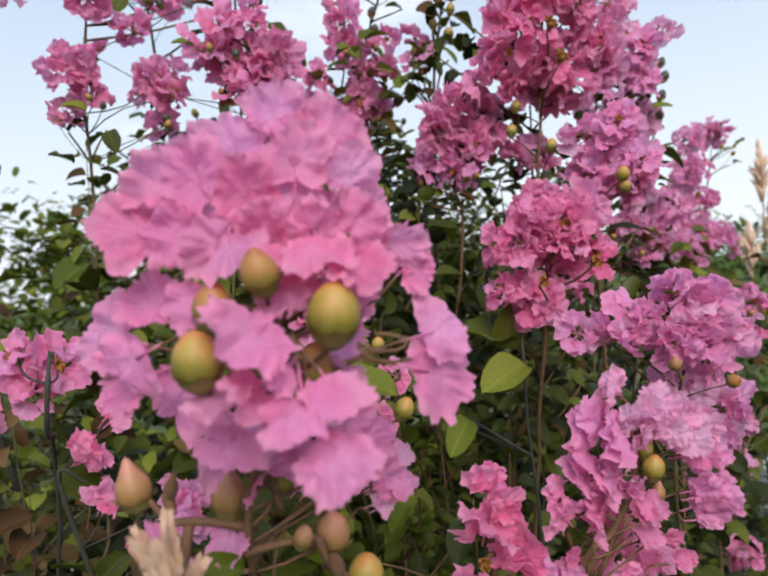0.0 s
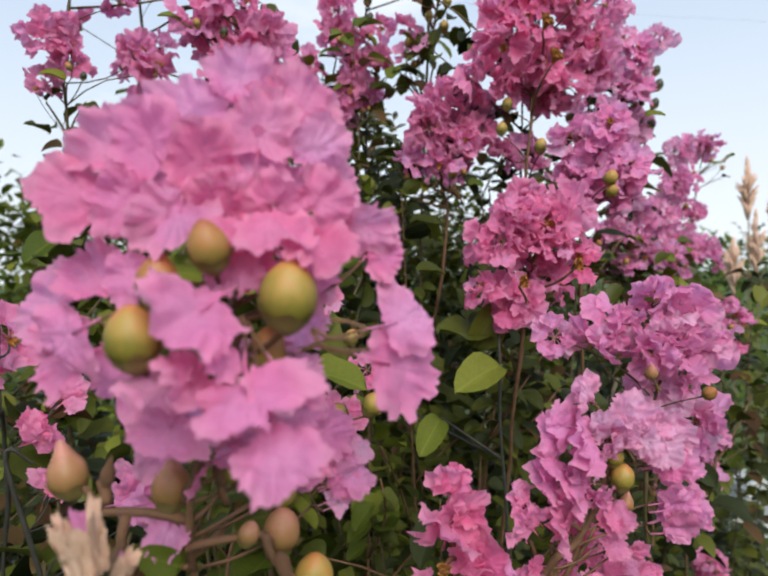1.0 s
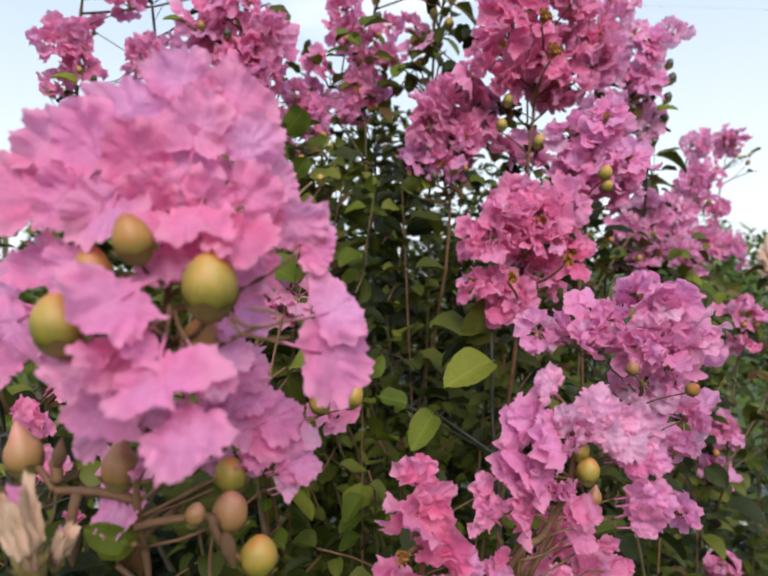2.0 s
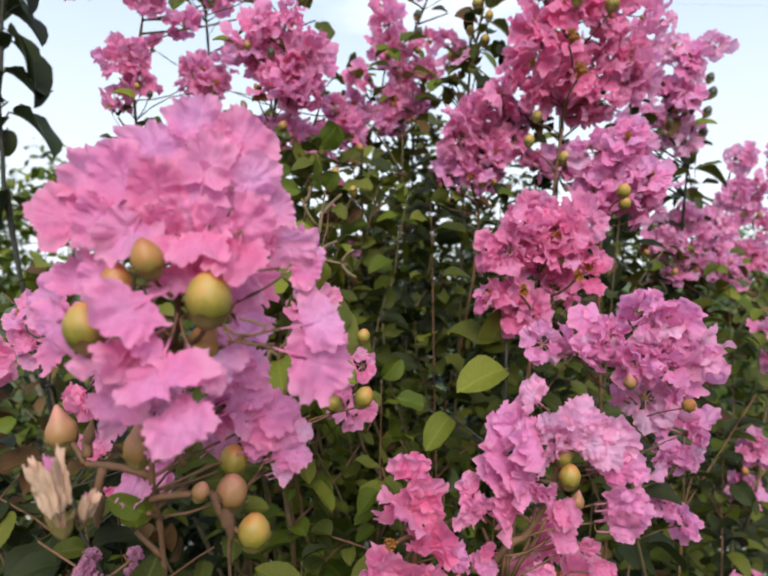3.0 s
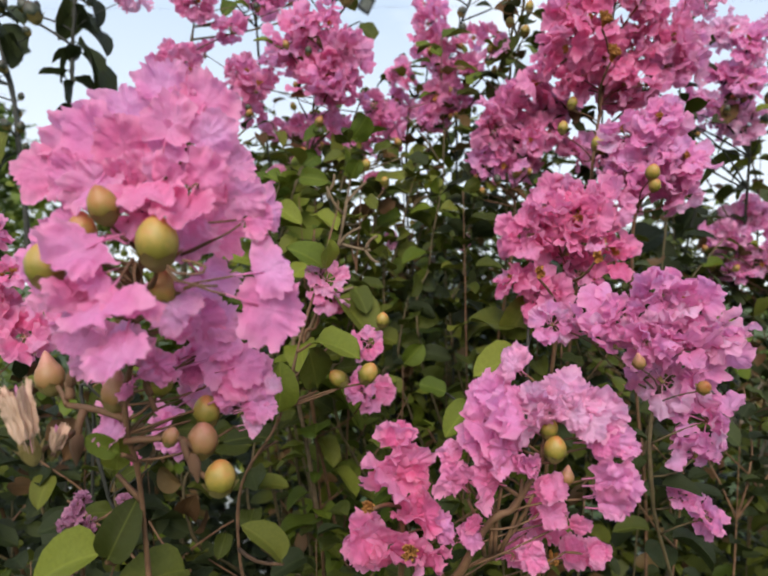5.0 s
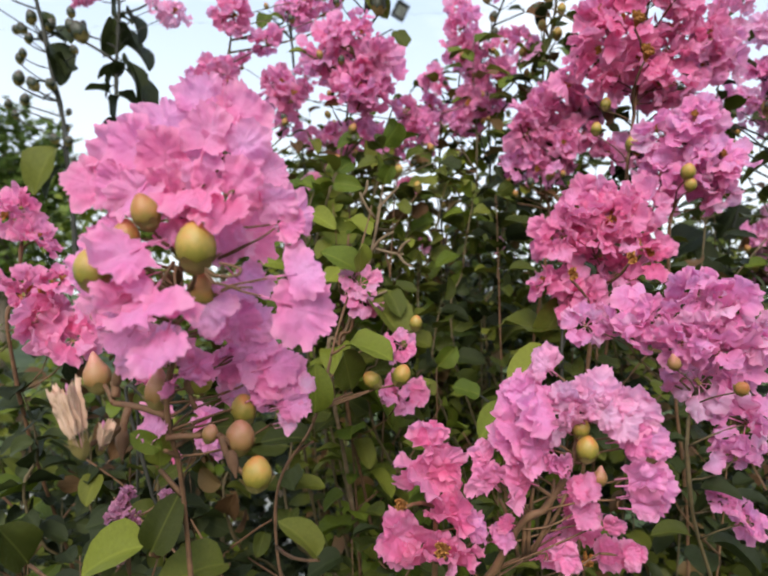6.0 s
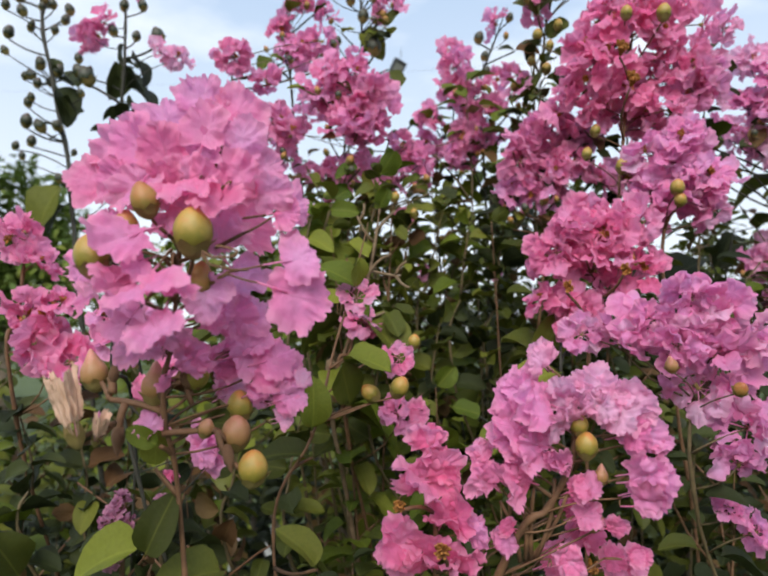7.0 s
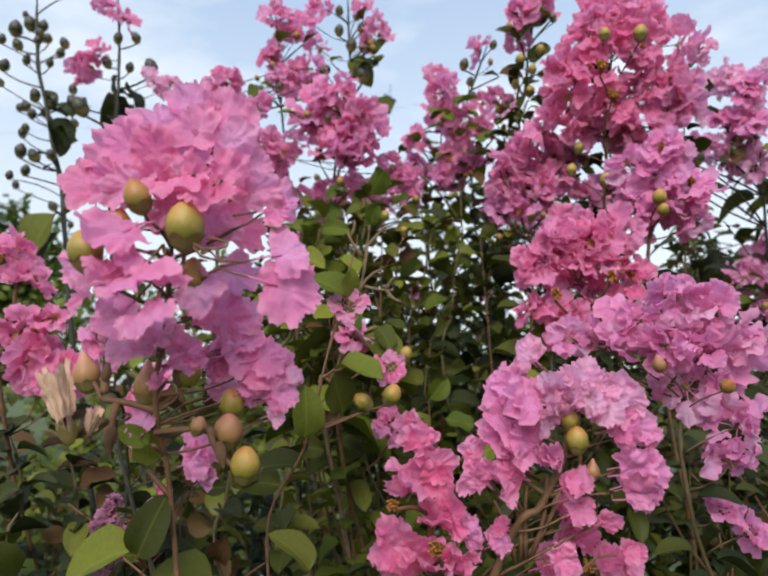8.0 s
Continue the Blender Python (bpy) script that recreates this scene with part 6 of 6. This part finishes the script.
def crown_mesh(name, lobes, count, size, mat, seed):
    """Many small leaves in clumps over uneven lobes (x, y, z, rx, ry, rz)."""
    rng = random.Random(seed)
    verts, faces = [], []
    weight = [l[3] * l[5] for l in lobes]
    for _ in range(count // 7):
        x, y, z, rx, ry, rz = rng.choices(lobes, weight)[0]
        d = spherical(rng) * rng.uniform(0.25, 1.0) ** 0.5
        c = Vector((x + d.x * rx, y + d.y * ry, z + d.z * rz))
        c += 0.16 * min(rx, rz) * Vector((noise.noise(c * 4), noise.noise(c * 4 + Vector((9, 0, 0))), noise.noise(c * 4 + Vector((0, 9, 0)))))
        if c.z < 0.03:
            continue
        for k in range(7):
            o = spherical(rng)
            e = spherical(rng)
            e.z = e.z * 0.5 - 0.1
            quick_leaf(verts, faces, c + o * size * 1.1, e, Vector((rng.uniform(-0.5, 0.5), rng.uniform(-0.8, 0.3), 1)), size * rng.uniform(0.6, 1.2), rng)
    me = bpy.data.meshes.new(name)
    me.from_pydata([tuple(v) for v in verts], [], faces)
    me.materials.append(mat)
    return me


def woody(points, thick, thin, mat, sides=9):
    bm = bmesh.new()
    pts = [Vector(p) for p in points]
    n = len(pts) - 1
    tube(bm, pts, [thick + (thin - thick) * i / n for i in range(n + 1)], sides)
    return mesh_of("limb", bm, mat)


def shrub():
    root = new("crape_myrtle_shrub")
    root.location = (0.05, 1.05, 0)
    tagged(root, "dense dark green shrub with several grey-brown stems", "shrub")
    rng = random.Random(5)
    for k in range(7):
        a = k * 0.9
        x, y = 0.12 * math.cos(a), 0.08 * math.sin(a)
        part("trunk", woody([(x, y, -0.03), (x * 1.6, y * 1.5, 0.4), (x * 3.0, y * 1.6, 0.85), (x * 4.2, y * 1.8, 1.35)], 0.016, 0.005, M_TRUNK), root)
        for j in range(3):
            b = a + rng.uniform(-0.7, 0.7)
            q = Vector((x * 2.4, y * 1.5, 0.62 + 0.12 * j))
            part("limb", woody([q, q + Vector((math.cos(b) * 0.15, math.sin(b) * 0.08, 0.2)), q + Vector((math.cos(b) * 0.3, math.sin(b) * 0.14, 0.5))], 0.007, 0.003, M_TRUNK, 6), root)
    # back and left lobes use the green darkened for the shade inside the shrub
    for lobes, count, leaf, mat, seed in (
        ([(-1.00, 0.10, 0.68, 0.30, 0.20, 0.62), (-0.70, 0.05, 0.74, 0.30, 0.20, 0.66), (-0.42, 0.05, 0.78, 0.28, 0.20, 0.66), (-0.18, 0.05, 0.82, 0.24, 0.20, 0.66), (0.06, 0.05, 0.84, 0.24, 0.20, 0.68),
          (0.30, 0.05, 0.84, 0.26, 0.20, 0.66), (0.55, 0.10, 0.74, 0.30, 0.22, 0.62), (0.85, 0.15, 0.58, 0.32, 0.25, 0.50)], 24000, 0.034, M_LEAF_DEEP_SHADE, 11),
        ([(-0.60, -0.20, 0.70, 0.34, 0.12, 0.60), (-0.28, -0.22, 0.74, 0.26, 0.12, 0.60)], 8000, 0.028, M_LEAF_DEEP_SHADE, 14),
        ([(-0.02, -0.22, 0.82, 0.22, 0.12, 0.62), (0.22, -0.22, 0.80, 0.24, 0.12, 0.62), (0.46, -0.18, 0.66, 0.26, 0.12, 0.58)], 9000, 0.028, M_LEAF, 12),
        ([(-0.26 + 0.085 * k, rng.uniform(-0.22, 0.05), rng.uniform(1.40, 1.54), 0.085, 0.10, 0.19) for k in range(9)], 8200, 0.023, M_LEAF, 13)):
        crown = part("foliage", crown_mesh("foliage", lobes, count, leaf, mat, seed), root)
        crown["kind"] = "stuff"


shrub()


# ---- farther off ----
def tree(base, height, trunk_r, lobes, count, leaf, mat, label, seed, name="tree"):
    root = new(name)
    root.location = base
    tagged(root, label, "tree" if name == "tree" else "shrub")
    rng = random.Random(seed)
    part("trunk", woody([(0, 0, -0.1), (0.04 * height * 0.3, 0, height * 0.25), (0, 0.02, height * 0.55), (0.03, 0, height * 0.85)], trunk_r, trunk_r * 0.25, M_TRUNK), root)
    for x, y, z, rx, ry, rz in lobes:
        part("limb", woody([(0, 0, height * 0.22), (x * 0.4, y * 0.4, height * 0.25 + (z - height * 0.25) * 0.5), (x, y, z)], trunk_r * 0.5, trunk_r * 0.1, M_TRUNK, 6), root)
    crown = part("crown", crown_mesh("crown", lobes, count, leaf, mat, seed), root)
    crown["kind"] = "stuff"
    return root


tree((-7.7, 9.8, 0), 4.9, 0.14, [(0, 0, 3.7, 1.2, 1.1, 1.1), (-1.0, 0.2, 3.2, 1.0, 1.0, 0.9), (0.8, -0.2, 3.0, 0.9, 0.9, 0.8), (0.2, 0.0, 2.2, 1.3, 1.1, 0.8)], 6400, 0.19, M_TREE_LEAF, "rounded green garden tree beyond the lawn", 21)
tree((-10.8, 10.8, 0), 4.4, 0.15, [(0, 0, 3.2, 1.6, 1.3, 1.2), (1.3, 0.2, 2.7, 1.1, 1.0, 0.9), (-1.2, 0.0, 2.6, 1.1, 1.0, 0.9)], 5000, 0.14, M_TREE_LEAF, "broad green tree at the edge of the lawn", 22)
tree((-1.05, 2.45, 0), 2.2, 0.03, [(0, 0, 1.62, 0.36, 0.30, 0.34), (-0.48, 0.1, 1.60, 0.36, 0.30, 0.36), (0.42, 0.0, 1.56, 0.32, 0.28, 0.36), (-0.05, 0.0, 0.85, 0.85, 0.35, 0.62)], 7800, 0.050, M_LEAF_LIGHT, "bright yellow-green shrub standing behind the pink one", 23, "shrub")
tree((2.1, 2.9, 0), 2.0, 0.03, [(0, 0, 1.25, 0.45, 0.4, 0.42), (0.45, 0.1, 1.3, 0.4, 0.4, 0.45), (-0.35, 0.0, 1.0, 0.35, 0.3, 0.35), (0.1, 0.0, 0.7, 0.7, 0.5, 0.5)], 4200, 0.060, M_TREE_LEAF, "green shrub with pale orange plumes near the fence", 24, "shrub")
for i, (x, y, h) in enumerate(((-3.0, 14.0, 3.0), (1.5, 16.0, 3.4), (5.5, 15.0, 3.2), (9.5, 13.5, 3.0), (13.5, 12.0, 3.4), (-14, 13, 3.6))):
    tree((x, y, 0), h, 0.13, [(0, 0, h * 0.68, 1.5, 1.2, h * 0.28), (1.2, 0, h * 0.5, 1.3, 1.0, h * 0.26), (-1.3, 0, h * 0.5, 1.3, 1.0, h * 0.28)], 2000, 0.18, M_TREE_LEAF, "distant rounded green tree beyond the lawn", 40 + i)


def white_flower_clump(x, y, height, seed):
    """A low leafy clump topped with small white five-petalled blossoms."""
    rng = random.Random(seed)
    root = new("white_flower_clump")
    root.location = (x, y, 0)
    tagged(root, "low leafy garden clump with small white blossoms", "flowers", "white garden flowers")
    crown = part("foliage", crown_mesh("foliage", [(0, 0, height * 0.45, 0.20, 0.16, height * 0.42)], 420, 0.05, M_TREE_LEAF, seed), root)
    crown["kind"] = "stuff"
    for k in range(9):
        a, q = rng.uniform(0, math.tau), rng.uniform(0.0, 0.16)
        p = Vector((math.cos(a) * q, math.sin(a) * q - 0.05, height * rng.uniform(0.78, 1.05)))
        bm = bmesh.new()
        tube(bm, [Vector((p.x * 0.5, p.y * 0.5, 0.0)), p * 0.6, p], [0.004, 0.003, 0.002], 5)
        stalk = part("stalk", mesh_of("stalk", bm, M_TWIG), root)
        tilt = facing((rng.uniform(-0.4, 0.4), -0.7, 0.7), rng.uniform(0, 6))
        for i in range(5):
            part("petal", WHITE_PETALS[i % 4], stalk, Matrix.Translation(p) @ tilt @ Matrix.Rotation(i * 1.257, 4, "Z") @ Matrix.Rotation(0.25, 4, "X") @ Matrix.Scale(0.022, 4))


WHITE_PETALS = [mesh_of("petal", b.copy(), M_PETAL_WHITE) for b in COARSE[:4]]
for i, (x, y, h) in enumerate(((-1.74, 4.5, 0.30), (-1.42, 4.0, 0.20))):
    white_flower_clump(x, y, h, 80 + i)


def plume(x, y, z, h, seed):
    """A pale feathery seed head on a reed."""
    rng = random.Random(seed)
    root = new("plume_grass")
    root.location = (x, y, 0)
    tagged(root, "tall reed with a pale orange feathery plume", "grass", "plume reeds")
    part("stalk", woody([(0, 0, -0.02), (0.01, 0, z * 0.6), (0.02, 0, z + h * 0.5)], 0.004, 0.002, M_TWIG, 6), root)
    bm = bmesh.new()
    for k in range(46):
        f = rng.random()
        a = rng.uniform(0, math.tau)
        p = Vector((0.015, 0, z - h * 0.5 + h * f))
        q = p + Vector((math.cos(a), math.sin(a), 0)) * 0.035 * math.sin(math.pi * min(1, f + 0.12)) + Vector((0, 0, 0.05))
        tube(bm, [p, p.lerp(q, 0.5) + Vector((0, 0, 0.008)), q], [0.004, 0.006, 0.0015], 4)
    part("plume", mesh_of("plume", bm, M_DRY), root)["kind"] = "stuff"


for i, (x, y, z, h) in enumerate(((1.5090, 1.7500, 1.7355, 0.0000)[:3] + (0.16,), (1.4067, 1.7000, 1.4857, 0.0000)[:3] + (0.14,), (1.5881, 1.8000, 1.5605, 0.0000)[:3] + (0.18,), (1.7245, 1.8500, 1.6758, 0.0000)[:3] + (0.18,))):
    plume(x, y, z, h, 60 + i)


def picket_fence():
    root = new("picket_fence")
    root.location = (0.4, 1.66, 0)
    root.rotation_euler.z = radians(-10.8)
    tagged(root, "weathered grey-white wooden picket fence behind the shrubs", "fence")

    def board(w, d, h, peak):
        bm = bmesh.new()
        pts = [(-w / 2, 0), (w / 2, 0), (w / 2, h - peak), (0, h), (-w / 2, h - peak)]
        f = [bm.verts.new((x, -d / 2, z)) for x, z in pts]
        b = [bm.verts.new((x, d / 2, z)) for x, z in pts]
        bm.faces.new(f)
        bm.faces.new(b[::-1])
        for k in range(5):
            bm.faces.new((f[k], b[k], b[(k + 1) % 5], f[(k + 1) % 5]))
        bmesh.ops.recalc_face_normals(bm, faces=bm.faces)
        bmesh.ops.bevel(bm, geom=bm.edges[:], offset=0.002, segments=1, affect="EDGES")
        return bm

    picket = mesh_of("picket", board(0.055, 0.016, 0.82, 0.04), M_PAINT, False)
    post = mesh_of("post", board(0.09, 0.09, 0.90, 0.03), M_PAINT, False)
    for k in range(64):
        part("picket", picket, root, Matrix.Translation((-3.0 + k * 0.092, 0, 0.02)))
    for k in range(4):
        part("post", post, root, Matrix.Translation((-2.95 + k * 1.95, 0.075, 0)))
    for z in (0.22, 0.60):
        bm = bmesh.new()
        bmesh.ops.create_cube(bm, size=1, matrix=Matrix.Translation((-0.1, 0.022, z)) @ Matrix.Diagonal((5.9, 0.028, 0.07, 1)))
        bmesh.ops.bevel(bm, geom=bm.edges[:], offset=0.003, segments=1, affect="EDGES")
        part("rail", mesh_of("rail", bm, M_PAINT, False), root)


picket_fence()


# ---- a lamp on an overhead cable, far beyond the lawn ----
def box(bm, sx, sy, sz, m=None, bevel=0.006):
    other = bmesh.new()
    bmesh.ops.create_cube(other, size=1, matrix=Matrix.Diagonal((sx, sy, sz, 1)))
    bmesh.ops.bevel(other, geom=other.edges[:], offset=bevel, segments=1, affect="EDGES")
    if m is not None:
        other.transform(m)
    me = bpy.data.meshes.new("box")
    other.to_mesh(me)
    other.free()
    bm.from_mesh(me)
    bpy.data.meshes.remove(me)


def plain_material(name, a, b, rough, metal=0.0):
    m, n, l, p = material(name)
    t = noise_of(n, l, 14.0, 5.0)
    r = ramp_of(n, [(0.3, a), (0.7, b)])
    l.new(t.outputs["Fac"], r.inputs["Fac"])
    l.new(r.outputs["Color"], p.inputs["Base Color"])
    p.inputs["Roughness"].default_value, p.inputs["Metallic"].default_value = rough, metal
    return m


M_HOUSING = plain_material("dark_lamp_housing", (0.012, 0.013, 0.015), (0.022, 0.023, 0.026), 0.7)
M_LENS = plain_material("dusty_lamp_glass", (0.075, 0.080, 0.065), (0.12, 0.125, 0.105), 0.5)


def cable_lamp(at, wire_z):
    at = Vector(at)
    cable = new("overhead_cable")
    cable.location = (at.x, at.y, 0)
    tagged(cable, "thin black overhead cable between two slim grey posts", "cable")
    for x in (-26.0, 26.0):
        part("post", woody([(x, 0, -0.2), (x, 0, wire_z * 0.5), (x, 0, wire_z + 0.1)], 0.09, 0.06, M_TRUNK), cable)
    part("wire", woody([(-26.0 + 5.2 * k, 0, wire_z - 0.6 * (1 - ((k - 5) / 5) ** 2)) for k in range(11)], 0.0015, 0.0015, M_HOUSING, 5), cable)
    root = new("floodlight")
    root.location = at
    root.rotation_euler = (0.1, 0.42, 0.45)
    root.scale = (0.88, 0.88, 0.88)
    tagged(root, "small dark square floodlight hanging from a cable", "lamp")
    bm = bmesh.new()
    for sx, sz, x, z in ((0.31, 0.045, 0, 0.17), (0.31, 0.045, 0, -0.17), (0.045, 0.30, -0.133, 0), (0.045, 0.30, 0.133, 0)):
        box(bm, sx, 0.10, sz, Matrix.Translation((x, 0, z)))
    part("frame", mesh_of("frame", bm, M_HOUSING, False), root)
    bm = bmesh.new()
    box(bm, 0.225, 0.04, 0.30, Matrix.Translation((0, 0.02, 0)), 0.01)
    part("glass", mesh_of("glass", bm, M_LENS, False), root, None, "dusty grey-green glass")
    bm = bmesh.new()
    tube(bm, [Vector((0, 0.02, 0.18)), Vector((-0.10, 0.02, 0.5)), root.rotation_euler.to_matrix().inverted() @ Vector((0, 0, (wire_z - 0.6 - at.z) / 0.88))], [0.004] * 3, 5)
    part("hanger", mesh_of("hanger", bm, M_HOUSING), root)


cable_lamp((-1.0140, 12.0000, 7.0785), 7.6)
